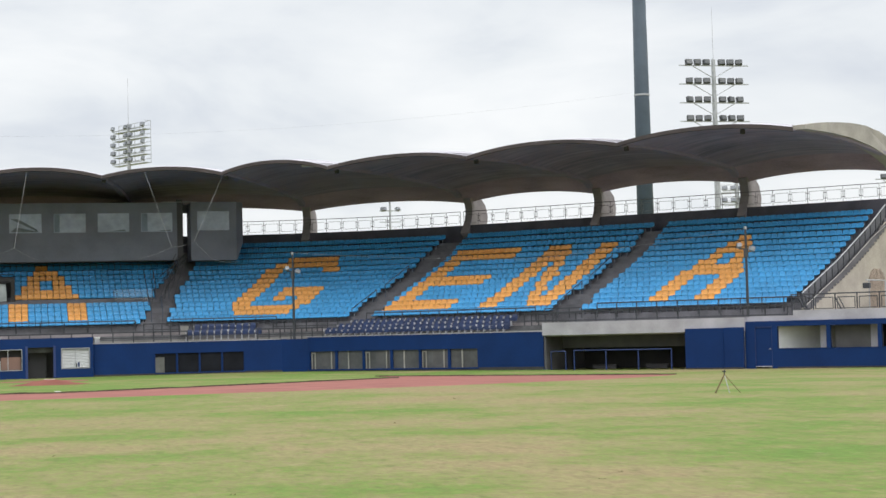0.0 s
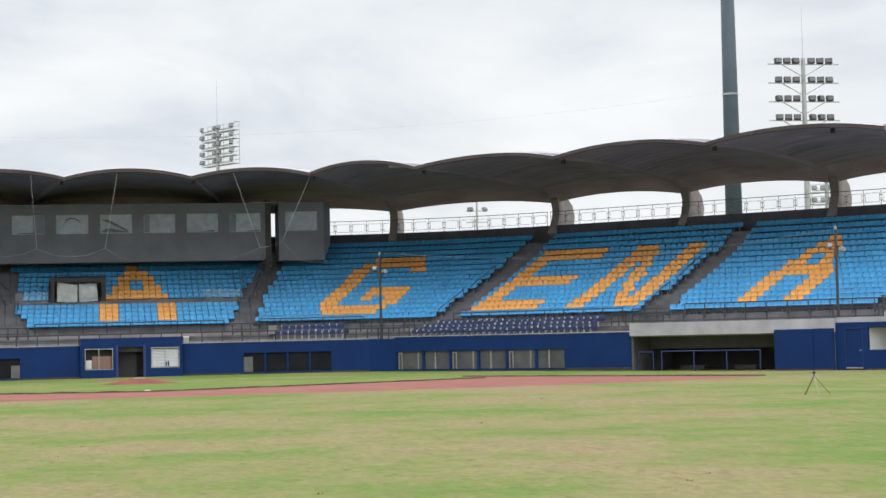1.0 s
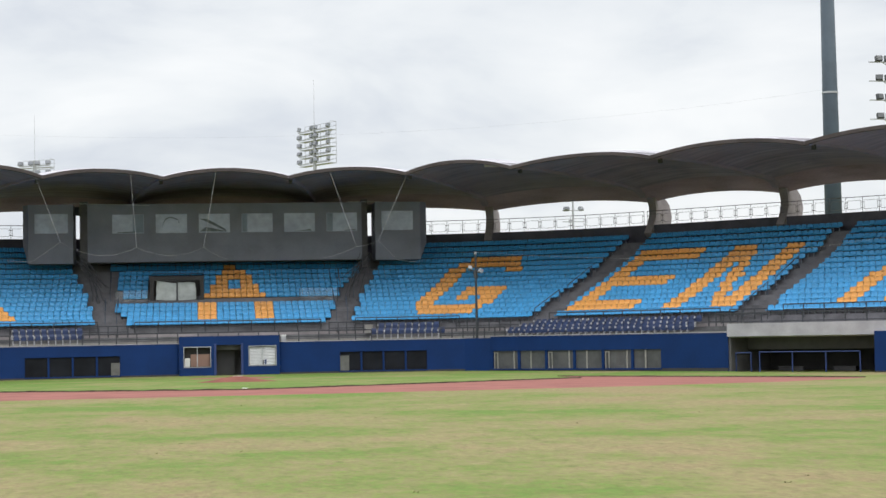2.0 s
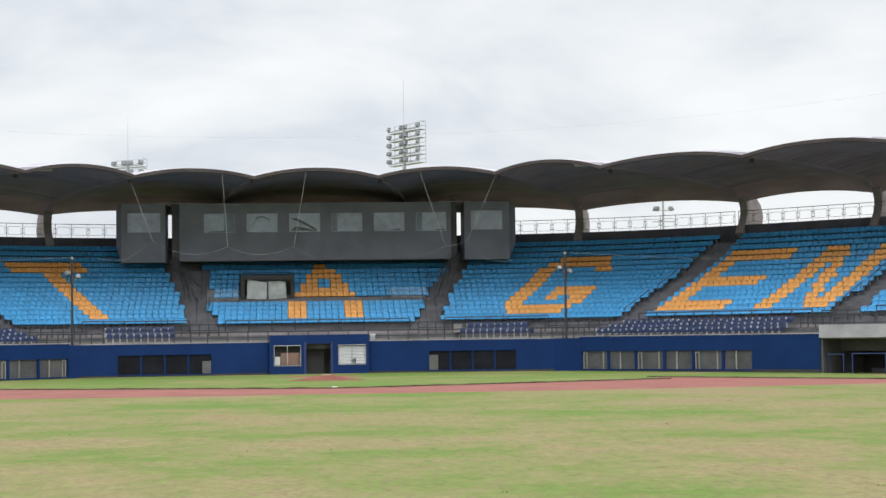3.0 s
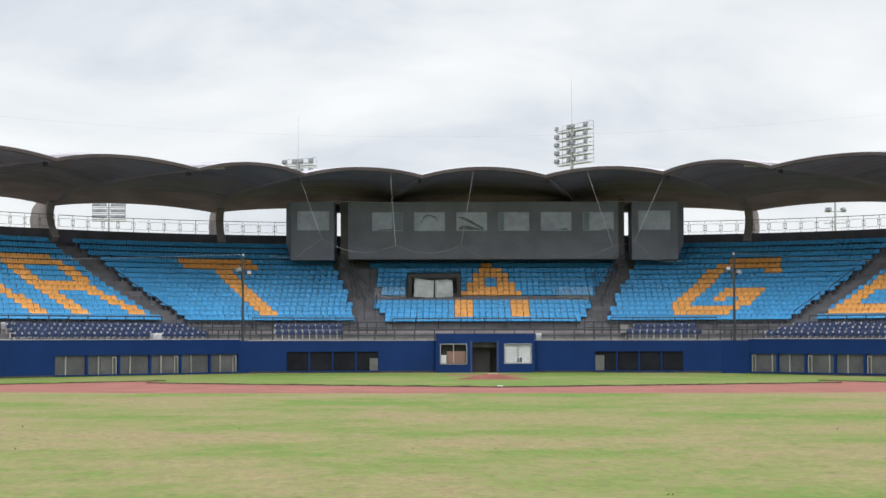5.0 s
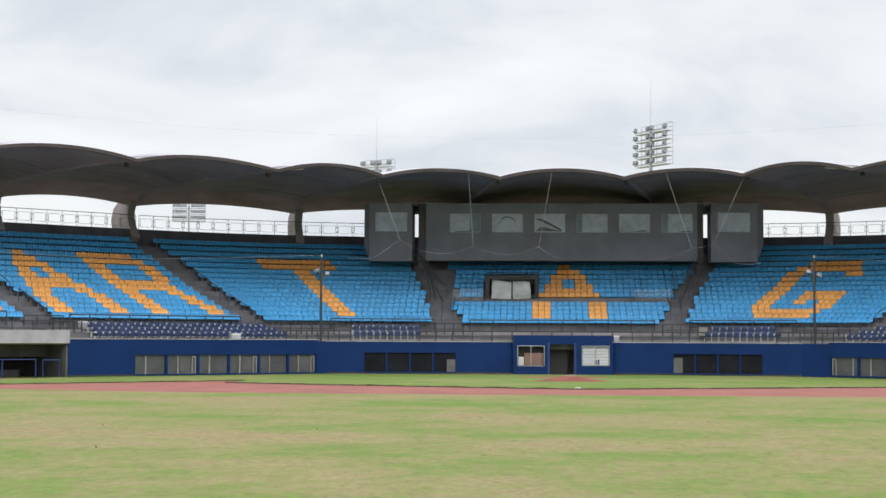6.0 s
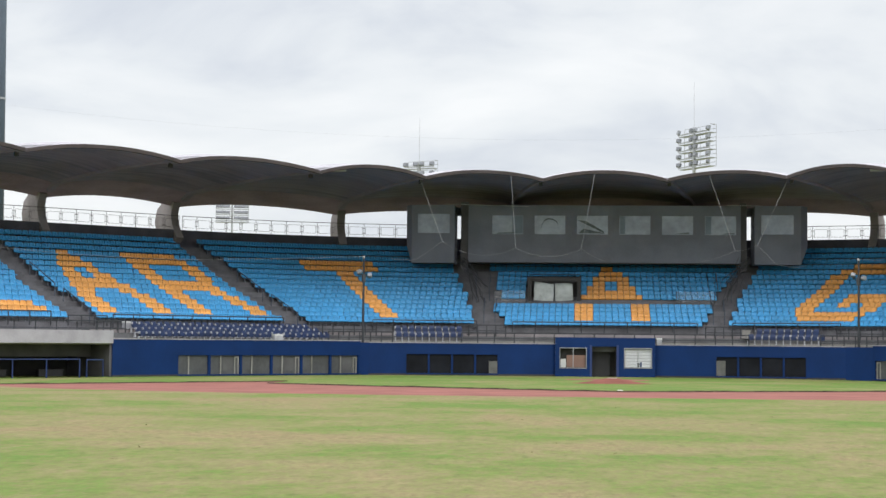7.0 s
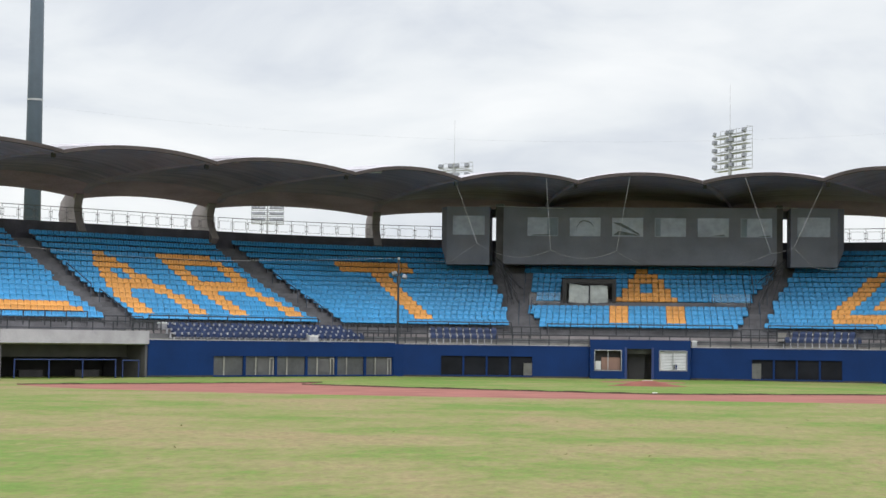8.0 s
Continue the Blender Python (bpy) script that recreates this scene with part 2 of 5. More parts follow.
def box(x0, x1, y0, y1, z0, z1, bevel=0.0):
    me = mesh_of("box", *box_data(x0, x1, y0, y1, z0, z1))
    if bevel:
        bm = bmesh.new()
        bm.from_mesh(me)
        bmesh.ops.bevel(bm, geom=bm.edges[:], offset=bevel, segments=2, affect="EDGES", profile=0.6)
        bm.to_mesh(me)
        bm.free()
    return me


def joined(name, *blocks):
    verts, faces = [], []
    for v, f in blocks:
        k = len(verts)
        verts += v
        faces += [tuple(i + k for i in q) for q in f]
    return mesh_of(name, verts, faces)


def tube_data(a, b, r0, r1=None, n=8):
    """A round bar from a to b."""
    a, b = Vector(a), Vector(b)
    r1 = r0 if r1 is None else r1
    q = (b - a).to_track_quat("Z", "Y")
    verts = []
    for p, r in ((a, r0), (b, r1)):
        verts += [tuple(p + q @ Vector((r * math.cos(2 * math.pi * i / n), r * math.sin(2 * math.pi * i / n), 0))) for i in range(n)]
    faces = [(i, (i + 1) % n, n + (i + 1) % n, n + i) for i in range(n)]
    return verts, faces + [tuple(range(n))[::-1], tuple(range(n, 2 * n))]


def tube(a, b, r0, r1=None, n=8):
    return mesh_of("tube", *tube_data(a, b, r0, r1, n))


def line_tube(points, r, n=5):
    """A thin rope or wire through points."""
    verts, faces = [], []
    pts = [Vector(p) for p in points]
    for i, p in enumerate(pts):
        d = (pts[min(i + 1, len(pts) - 1)] - pts[max(i - 1, 0)]).to_track_quat("Z", "Y")
        verts += [tuple(p + d @ Vector((r * math.cos(2 * math.pi * k / n), r * math.sin(2 * math.pi * k / n), 0))) for k in range(n)]
    for i in range(len(pts) - 1):
        for k in range(n):
            faces.append((i * n + k, i * n + (k + 1) % n, (i + 1) * n + (k + 1) % n, (i + 1) * n + k))
    return mesh_of("rope", verts, faces)


# ---------------------------------------------------------------- plan of the stand
# s runs along the front row from the middle, off runs outward from it
HALF, RADIUS, FRONT_Y, TURN = 9.0, 22.6, 146.0, radians(46.5)
ARC_END = HALF + RADIUS * TURN


def heading(s):
    return math.copysign(min(max(abs(s) - HALF, 0) / RADIUS, TURN), s)


def spot(s, off):
    a, h = abs(s), abs(heading(s))
    if a <= HALF:
        x, y = a, FRONT_Y + off
    else:
        x, y = HALF + (RADIUS + off) * math.sin(h), FRONT_Y - RADIUS + (RADIUS + off) * math.cos(h)
        e = max(0.0, a - ARC_END)
        x, y = x + e * math.cos(h), y - e * math.sin(h)
    return math.copysign(x, s), y


def place(s, off, z):
    """A pose with x along the stand, y outward and z up."""
    x, y = spot(s, off)
    return pose(x, y, z, 0, 0, -math.degrees(heading(s)))


def steps_between(s0, s1, step):
    n = max(1, int(math.ceil(abs(s1 - s0) / step)))
    return [s0 + (s1 - s0) * i / n for i in range(n + 1)]


def sweep(s0, s1, profile, step=1.2):
    """A closed profile of (off, z) drawn along the stand."""
    ss = sorted(set(steps_between(s0, s1, step) + [k for k in (-ARC_END, -HALF, HALF, ARC_END) if min(s0, s1) < k < max(s0, s1)]))
    n, verts, faces = len(profile), [], []
    for s in ss:
        verts += [(*spot(s, o), z) for o, z in profile]
    for i in range(len(ss) - 1):
        for k in range(n):
            j = (k + 1) % n
            faces.append((i * n + k, i * n + j, (i + 1) * n + j, (i + 1) * n + k))
    faces += [tuple(range(n)), tuple(range((len(ss) - 1) * n, len(ss) * n))[::-1]]
    return mesh_of("sweep", verts, faces)


def bar_along(s0, s1, off, z, w=0.03, step=1.2):
    return sweep(s0, s1, [(off - w, z - w), (off + w, z - w), (off + w, z + w), (off - w, z + w)], step)


ROWS_N, TREAD = 16, 0.95


def row_z(i):
    """The terrace grows steeper towards the top."""
    k = max(0, i - 6)
    return 3.75 + 0.39 * i + 0.009 * k * (k + 1)


# ---------------------------------------------------------------- ground
WING = spot(ARC_END, -5)
WING_N = (math.sin(TURN), math.cos(TURN))


def ground_z(x, y):
    """The field lies a little higher in the middle than along the stand."""
    d = min(141 - y, WING_N[0] * (WING[0] - abs(x)) + WING_N[1] * (WING[1] - y))
    k = min(max(d / 56, 0), 1)
    k = k * k * (3 - 2 * k)
    fall = min(max((x - 16) / 26, 0), 1) * (1 - k)          # it drops a little towards the right wing
    return -0.12 + 0.48 * k - 0.15 * fall


def ground_sheet():
    xs = [-2500, -600, -200] + [-120 + 4 * i for i in range(61)] + [200, 600, 2500]
    ys = [-2000, -400, -100, -30] + [-10 + 4 * i for i in range(55)] + [240, 320, 600, 1500, 4000]
    verts = [(x, y, ground_z(x, y)) for y in ys for x in xs]
    n = len(xs)
    faces = [(j * n + i, j * n + i + 1, (j + 1) * n + i + 1, (j + 1) * n + i) for j in range(len(ys) - 1) for i in range(n - 1)]
    ob = part("ground", mesh_of("ground", verts, faces, True), GRASS)
    tagged(ob, "worn sports turf, straw yellow with green patches", "grass field", kind="structure")


CORNER, TIP = 20.2, 35.3          # first and third base corner of the lawn, end of the clay


def near_edge(x):
    return 75.5 + 17.0 * (abs(x) / 33) ** 3.1


def lawn_edge(x):
    a = abs(x)
    return 83.6 + 0.52 * a + 0.021 * a * a


def far_edge(x):
    """Edge of the diamond's lawn, then of the lawn beyond the foul line."""
    a = abs(x)
    return lawn_edge(x) if a <= CORNER else 109.9 - (a - CORNER) * 0.92


def strip(name, xs, lo, hi, lift, mat, rows=8):
    verts, faces = [], []
    for i, x in enumerate(xs):
        for k in range(rows + 1):
            y = lo(x) + (hi(x) - lo(x)) * k / rows
            verts.append((x, y, ground_z(x, y) + (lift if k else lift - 0.03)))
    for i in range(len(xs) - 1):
        for k in range(rows):
            a = i * (rows + 1) + k
            faces.append((a, a + 1, a + rows + 2, a + rows + 1))
    return part(name, mesh_of(name, verts, faces, True), mat)


def field_marks():
    wob = lambda x, k: 0.22 * noise.noise(Vector((x * 0.35, k, 0)))
    side = [CORNER + 0.02 + (TIP - CORNER) * i / 40 for i in range(41)]
    xs = [-x for x in side[::-1]] + [CORNER * (i / 50 - 1) for i in range(101)] + side
    tagged(strip("dirt_track", xs, lambda x: near_edge(x) + wob(x, 1.0), lambda x: max(near_edge(x) + 0.02, far_edge(x) + wob(x, 7.0)), 0.02, CLAY),
           "red clay arc of the infield between two lawns", "infield dirt", kind="structure")
    tagged(strip("infield_lawn", xs, lambda x: max(far_edge(x), near_edge(x)) + wob(x, 7.0) + 0.02, lambda x: min(140.4, 142.6 - max(0, abs(x) - 16) * 1.03), 0.035, INFIELD, 24),
           "greener mown lawn inside the infield", "grass field", kind="structure")
    # pitcher's mound
    n, verts, faces = 40, [], []
    rings = [(0.0, 0.31), (0.35, 0.30), (0.8, 0.22), (1.4, 0.11), (2.0, 0.03), (2.6, -0.03)]
    for r, h in rings:
        for i in range(n):
            a = 2 * math.pi * i / n
            rr = r * (1 + 0.05 * noise.noise(Vector((math.cos(a) * 2, math.sin(a) * 2, r))))
            x, y = rr * math.cos(a), 105 + rr * math.sin(a)
            verts.append((x, y, ground_z(x, y) + 0.04 + h))
    for k in range(len(rings) - 1):
        for i in range(n):
            faces.append((k * n + i, k * n + (i + 1) % n, (k + 1) * n + (i + 1) % n, (k + 1) * n + i))
    tagged(part("pitchers_mound", mesh_of("mound", verts, faces, True), MOUND), "low red clay mound in the infield lawn", "mound", kind="structure")
    gz = ground_z(0, 105) + 0.33
    tagged(part("pitching_rubber", box(-0.31, 0.31, 104.92, 105.08, gz, gz + 0.03, 0.008), BLIND), "white rubber slab on top of the clay mound", "pitching plate")
    verts = [(0, 124.0, ground_z(0, 124) + 0.05)] + [(3.0 * math.cos(2 * math.pi * i / 32), 124 + 3.0 * math.sin(2 * math.pi * i / 32), ground_z(0, 124) + 0.05) for i in range(32)]
    tagged(part("home_circle", mesh_of("home", verts, [(0, i + 1, (i + 1) % 32 + 1) for i in range(32)]), CLAY), "red clay circle round home plate", "infield dirt", kind="structure")
    z = ground_z(0, 84.6) + 0.03
    tagged(part("second_base", box(-0.13, 0.13, 84.2, 84.5, z, z + 0.07, 0.02), WHITE), "white canvas base on the edge of the clay", "base")


def soil_lip(x0, x1):
    """The dark cut edge where a lawn stands above the clay."""
    n = int(abs(x1 - x0) * 2.6)
    xs = [x0 + (x1 - x0) * i / n for i in range(n + 1)]
    verts, faces = [], []
    for x in xs:
        y = max(far_edge(x), near_edge(x)) + 0.22 * noise.noise(Vector((x * 0.35, 7.0, 0)))
        h = max(0.015, 0.05 + 0.04 * noise.noise(Vector((x * 0.9, 3.0, 0))))
        verts += [(x, y - 0.10, ground_z(x, y) + 0.022), (x, y - 0.02, ground_z(x, y) + 0.035 + h), (x, y + 0.12, ground_z(x, y) + 0.037)]
    for i in range(len(xs) - 1):
        k = 3 * i
        faces += [(k, k + 1, k + 4, k + 3), (k + 1, k + 2, k + 5, k + 4)]
    tagged(part("lawn_edge", mesh_of("lawn_edge", verts, faces), LIP), "dark cut soil edge between clay and lawn", "lawn edge", kind="structure")


def tufts():
    """Loose tufts of longer grass over the near field."""
    rng = random.Random(5)
    verts, faces = [], []
    for k in range(60):
        y = 24 + 50 * rng.random() ** 1.3
        x = EYE[0] + (rng.random() - 0.5) * 2 * (y * 0.55 + 2)
        if noise.noise(Vector((x * 0.22, y * 0.12, 2.0))) < -0.05 + 0.5 * rng.random() - 0.25:
            continue
        z = ground_z(x, y)
        for b in range(4):
            a, h, w = rng.random() * 6.28, rng.uniform(0.012, 0.035), rng.uniform(0.01, 0.03)
            px, py = x + rng.uniform(-0.06, 0.06), y + rng.uniform(-0.06, 0.06)
            n = len(verts)
            verts += [(px - w * math.cos(a), py - w * math.sin(a), z), (px + w * math.cos(a), py + w * math.sin(a), z), (px + rng.uniform(-0.04, 0.04), py + rng.uniform(-0.04, 0.04), z + h)]
            faces.append((n, n + 1, n + 2))
    me = bpy.data.meshes.new("grass_tufts")
    me.from_pydata(verts, [], faces)
    tagged(part("grass_tufts", me, TUFT), "short green tufts standing in the worn turf", "grass", kind="stuff")


ground_sheet()
field_marks()
soil_lip(-CORNER, CORNER)
soil_lip(CORNER + 0.03, TIP)
soil_lip(-TIP, -CORNER - 0.03)
tufts()

# ---------------------------------------------------------------- terrace
T0, T1 = -66.0, 64.3


def terrace():
    prof = [(-0.55, 2.3), (-0.55, row_z(0))]
    for i in range(ROWS_N):
        o = -0.55 + TREAD * i
        if i:
            prof.append((o, row_z(i)))
        prof.append((o + TREAD if i < ROWS_N - 1 else 15.5, row_z(i)))
    prof += [(15.5, 9.0), (13.5, 8.6), (0.6, 2.3)]
    tagged(part("terrace", sweep(T0, T1, prof, 1.6), STEPS), "dark grey concrete seating terrace in sixteen steps", "grandstand terrace", kind="structure")
    tagged(part("parapet", sweep(T0, 67, [(15.45, 10.4), (15.8, 10.4), (15.8, 11.98), (15.45, 11.98)], 1.6), PARAPET),
           "dark grey concrete parapet behind the top row", "parapet wall", kind="structure")
    # podium in front of the first row, stepping down to the field wall
    podium = tagged(part("podium", sweep(-46, 46, [(-4.72, 1.9), (-4.72, 2.42), (-3.8, 2.42), (-3.8, 2.72), (-2.85, 2.72), (-2.85, 3.02), (-1.7, 3.02), (-1.7, 3.3), (-0.56, 3.3), (-0.56, 1.9)], 1.2), PODIUM),
           "grey concrete front podium in low steps", "podium", kind="structure")
    part("riser_face", sweep(-46, 46, [(-3.815, 2.43), (-3.802, 2.43), (-3.802, 2.66), (-3.815, 2.66)], 1.2), CONCRETE, podium, "paler riser of the lower step")
    part("riser_face", sweep(-46, 46, [(-1.715, 3.03), (-1.702, 3.03), (-1.702, 3.25), (-1.715, 3.25)], 1.2), COLUMN, podium, "riser face of the upper step")
    tagged(part("wall_stand_rear", sweep(T0, 65.9, [(15.55, -0.3), (15.8, -0.3), (15.8, 10.39), (15.55, 10.39)], 1.6), CONCRETE),
           "grey concrete rear wall of the grandstand", "wall", kind="structure")
    prof = [(-0.5, -0.3), (-0.5, 3.6)] + [(-0.5 + TREAD * i, row_z(i) - 0.1) for i in range(1, ROWS_N)] + [(15.5, row_z(15) - 0.1), (15.5, -0.3)]
    n, verts = len(prof), []
    for s in (T0 - 0.3, T0 - 0.01):
        verts += [(*spot(s, o), z) for o, z in prof]
    faces = [tuple(range(n)), tuple(range(n, 2 * n))[::-1]] + [(k, (k + 1) % n, n + (k + 1) % n, n + k) for k in range(n)]
    tagged(part("wall_stand_side", mesh_of("wall_stand_side", verts, faces), CONCRETE), "grey concrete side wall of the grandstand", "wall", kind="structure")


terrace()

# ---------------------------------------------------------------- seats


def seat_mesh(name, mat):
    """A moulded shell: pan with a rolled lip, a hollow back with rounded shoulders, and a short steel foot."""
    prof = [(-0.19, 0.352, 0.215), (-0.215, 0.385, 0.238), (-0.20, 0.43, 0.246), (0.06, 0.41, 0.248), (0.15, 0.45, 0.252), (0.19, 0.54, 0.253), (0.212, 0.64, 0.249), (0.222, 0.70, 0.234), (0.230, 0.738, 0.198), (0.236, 0.762, 0.13)]
    us = (-1.0, -0.6, 0.0, 0.6, 1.0)
    verts, faces, n, w = [], [], len(prof), len(us)
    for dy, dz in ((0.0, 0.0), (0.026, -0.022)):
        for y, z, half in prof:
            verts += [(u * half, y - 0.045 * u * u + dy, z + 0.012 * u * u + dz) for u in us]
    m = n * w
    for k in range(n - 1):
        for j in range(w - 1):
            a = k * w + j
            faces += [(a, a + 1, a + w + 1, a + w), (m + a, m + a + w, m + a + w + 1, m + a + 1)]
        a, b = k * w, k * w + w - 1
        faces += [(a, a + w, m + a + w, m + a), (b, m + b, m + b + w, b + w)]
    for j in range(w - 1):
        a = (n - 1) * w + j
        faces += [(j, m + j, m + j + 1, j + 1), (a, a + 1, m + a + 1, m + a)]
    shell = len(faces)
    v, f = box_data(-0.03, 0.03, -0.04, 0.10, 0.0, 0.33)
    faces += [tuple(i + len(verts) for i in q) for q in f]
    verts += v
    me = mesh_of(name, verts, faces, True)
    me.materials.append(mat)
    me.materials.append(SEAT_FOOT)
    for k, p in enumerate(me.polygons):
        p.material_index, p.use_smooth = (1, False) if k >= shell else (0, True)
    return me


def spans(text):
    """Row by row where a letter begins along the stand and which seats from there carry it, as in '12@17.64:0-9 12-14'."""
    out = {}
    for line in text.split("|"):
        head, cells = line.strip().split(":")
        row, _, start = head.partition("@")
        out[int(row)] = (float(start) if start else None, [tuple(int(v) for v in c.split("-")) for c in cells.split()])
    return out


LETTERS = {
    "right_inner": spans("12@17.64:0-9|11@17.01:0-11|10@16.50:0-3 10-13|9@16.34:0-3|8@16.21:0-3|7@16.03:0-3|6@15.81:0-3 6-13|5@15.58:0-3 6-13|4@15.33:0-3 6-8 10-13|3@15.12:0-3 10-13|2@15.25:0-11|1@15.52:0-9"),
    "right_middle": spans("12@28.92:0-12 17-21 26-29|11@28.89:0-12 17-22 26-29|10@28.81:0-3 17-22 26-29|9@28.74:0-3 17-20 21-23 26-29|8@28.67:0-3 17-20 21-23 26-29|7@28.78:0-12 17-20 21-24 26-29|6@28.62:0-12 17-20 22-24 26-29|5@28.63:0-3 17-20 22-24 26-29|4@28.70:0-3 17-20 23-25 26-29|3@28.67:0-3 17-20 23-25 26-29|2@28.54:0-12 17-20 24-29|1@28.46:0-12 17-20 25-29"),
    "right_outer": spans("12@54.78:0-2|11@54.19:0-4|10@53.66:0-6|9@53.55:0-2 4-6|8@52.99:0-3 5-7|7@52.94:0-8|6@52.35:0-10|5@52.32:0-3 7-10|4@52.25:0-3 7-10|3@52.14:0-3 7-10|2@52.13:0-3 7-10|1@52.03:0-3 7-10"),
    "left_inner": spans("12@-21.15:0-13|11@-21.08:0-13|10@-19.25:0-3|9@-19.18:0-3|8@-19.10:0-3|7@-19.02:0-3|6@-18.90:0-3|5@-18.82:0-3|4@-18.74:0-3|3@-18.61:0-3|2@-18.52:0-3|1@-18.33:0-3"),
    "left_middle": spans("12@-41.34:0-2 11-21|11@-41.82:0-4 12-23|10@-42.35:0-6 13-16 22-25|9@-42.35:0-2 4-6 13-16 22-25|8@-42.83:0-3 5-8 14-17 23-26|7@-42.89:0-8 14-25|6@-43.33:0-10 15-26|5@-43.30:0-3 7-10 15-18 23-26|4@-43.80:0-3 9-12 16-19 25-28|3@-43.73:0-3 9-12 16-19 25-28|2@-43.71:0-3 9-12 16-19 26-29|1@-43.70:0-3 9-12 16-19 26-29"),
    "left_outer": spans("12:16-27|11:15-27|10:15-18|9:15-18|8:15-18|7:15-18|6:15-18|5:15-18|4:15-18|3:15-18|2:16-29|1:17-30"),
    "centre": spans("12:17-19|11:16-20|10:15-21|9:15-17 19-21|8:14-17 19-22|7:14-22|6:13-23|4:12-15 21-24|3:12-15 21-24|2:12-15 21-24|1:12-15 21-24"),
}
# section, its edges at the first and the last row
SECTIONS = [
    ("left_outer", (-63.4, -64.6), (-46.9, -47.3)),
    ("left_middle", (-44.4, -45.4), (-27.4, -28.1)),
    ("left_inner", (-25.2, -26.6), (-10.4, -12.2)),
    ("centre", (-8.15, -10.2), (8.25, 11.9)),
    ("right_inner", (10.2, 12.2), (25.8, 26.7)),
    ("right_middle", (28.1, 28.2), (44.6, 46.1)),
    ("right_outer", (47.0, 47.4), (63.3, 64.5)),
]
PITCH = {"left_middle": 0.53, "right_middle": 0.53, "centre": 0.525}
CENTRE_S = 0.72          # middle of the letter in the centre block


def along(s, d, off):
    """The place d metres further along a row than s."""
    while abs(d) > 1e-6:
        k = math.copysign(min(abs(d), 0.25), d)
        scale = (RADIUS + off) / RADIUS if HALF < abs(s) < ARC_END else 1.0
        s, d = s + k / scale, d - k
    return s


def seat_blocks():
    blue, yellow = seat_mesh("seat_blue", SEAT_BLUE), seat_mesh("seat_yellow", SEAT_YELLOW)
    for name, lo, hi in SECTIONS:
        for i in range(ROWS_N):
            if name == "centre" and (i == 5 or i > 13):
                continue
            k = i / 15
            s0, s1 = lo[0] + (lo[1] - lo[0]) * k, hi[0] + (hi[1] - hi[0]) * k
            off, z = TREAD * i - 0.02, row_z(i)
            if name == "centre":
                # below the cross walkway the block widens quickly, above it only a little
                s0, s1 = (-8.15 - 0.35 * i, 8.25 + 0.26 * i) if i < 5 else (-8.96 - 0.14 * (i - 6), 9.55 + 0.27 * (i - 6))
                z -= 0.16 + 0.016 * (i - 6) if i > 5 else 0.10 + 0.02 * i      # sunk into the steps to fit the camera's view
            start, marks = LETTERS[name].get(i, (None, []))
            row = thing("seat_row", "row of moulded plastic stadium seats, sky blue with orange letters" if marks else "row of sky blue moulded plastic stadium seats",
                        "stadium seats", pose(*spot((s0 + s1) / 2, off), z), "seat rows of the grandstand")
            inv = row.matrix_basis.inverted()
            pitch = PITCH.get(name, 0.518)
            if name == "centre":
                c = math.ceil((s0 + 0.15 - CENTRE_S) / pitch - 0.5) + 18
                s = CENTRE_S + (c - 18 + 0.5) * pitch
            elif start is None:
                s, c = along(s0, 0.25, off), 0
            else:
                s, c = along(start, pitch / 2, off), 0
                while s > s0 + 0.1 + pitch:
                    s, c = along(s, -pitch, off), c - 1
            while s < s1 - 0.1:
                lit = any(a <= c < b for a, b in marks)
                hidden = name == "centre" and 6 <= i <= 10 and -6.6 < s < -1.9
                if not hidden:
                    jig = pose(random.uniform(-0.006, 0.006), random.uniform(-0.01, 0.01), 0, random.uniform(-1.5, 1.5), 0, random.uniform(-1.5, 1.5))
                    part("seat", yellow if lit else blue, None, row, "orange-yellow seat" if lit else "", inv @ place(s, off, z) @ jig)
                s, c = along(s, pitch, off), c + 1


seat_blocks()

# ---------------------------------------------------------------- field wall
W_OFF = -5.0


def wall_run(s0, s1, z0, z1, thick=0.25, shift=0.0):
    """A straight stretch of wall between two places on the wall line."""
    (x0, y0), (x1, y1) = spot(s0, W_OFF + shift), spot(s1, W_OFF + shift)
    d = Vector((x1 - x0, y1 - y0, 0))
    n = Vector((-d.y, d.x, 0)).normalized() * thick
    p = [(x0, y0), (x1, y1), (x1 + n.x, y1 + n.y), (x0 + n.x, y0 + n.y)]
    return [(x, y, z) for z in (z0, z1) for x, y in p], list(BOX_FACES)


def run_pose(s0, s1):
    """Origin at s0 on the wall line, x toward s1, y outward; and the length."""
    (x0, y0), (x1, y1) = spot(s0, W_OFF), spot(s1, W_OFF)
    return pose(x0, y0, 0, 0, 0, math.degrees(math.atan2(y1 - y0, x1 - x0))), math.hypot(x1 - x0, y1 - y0)


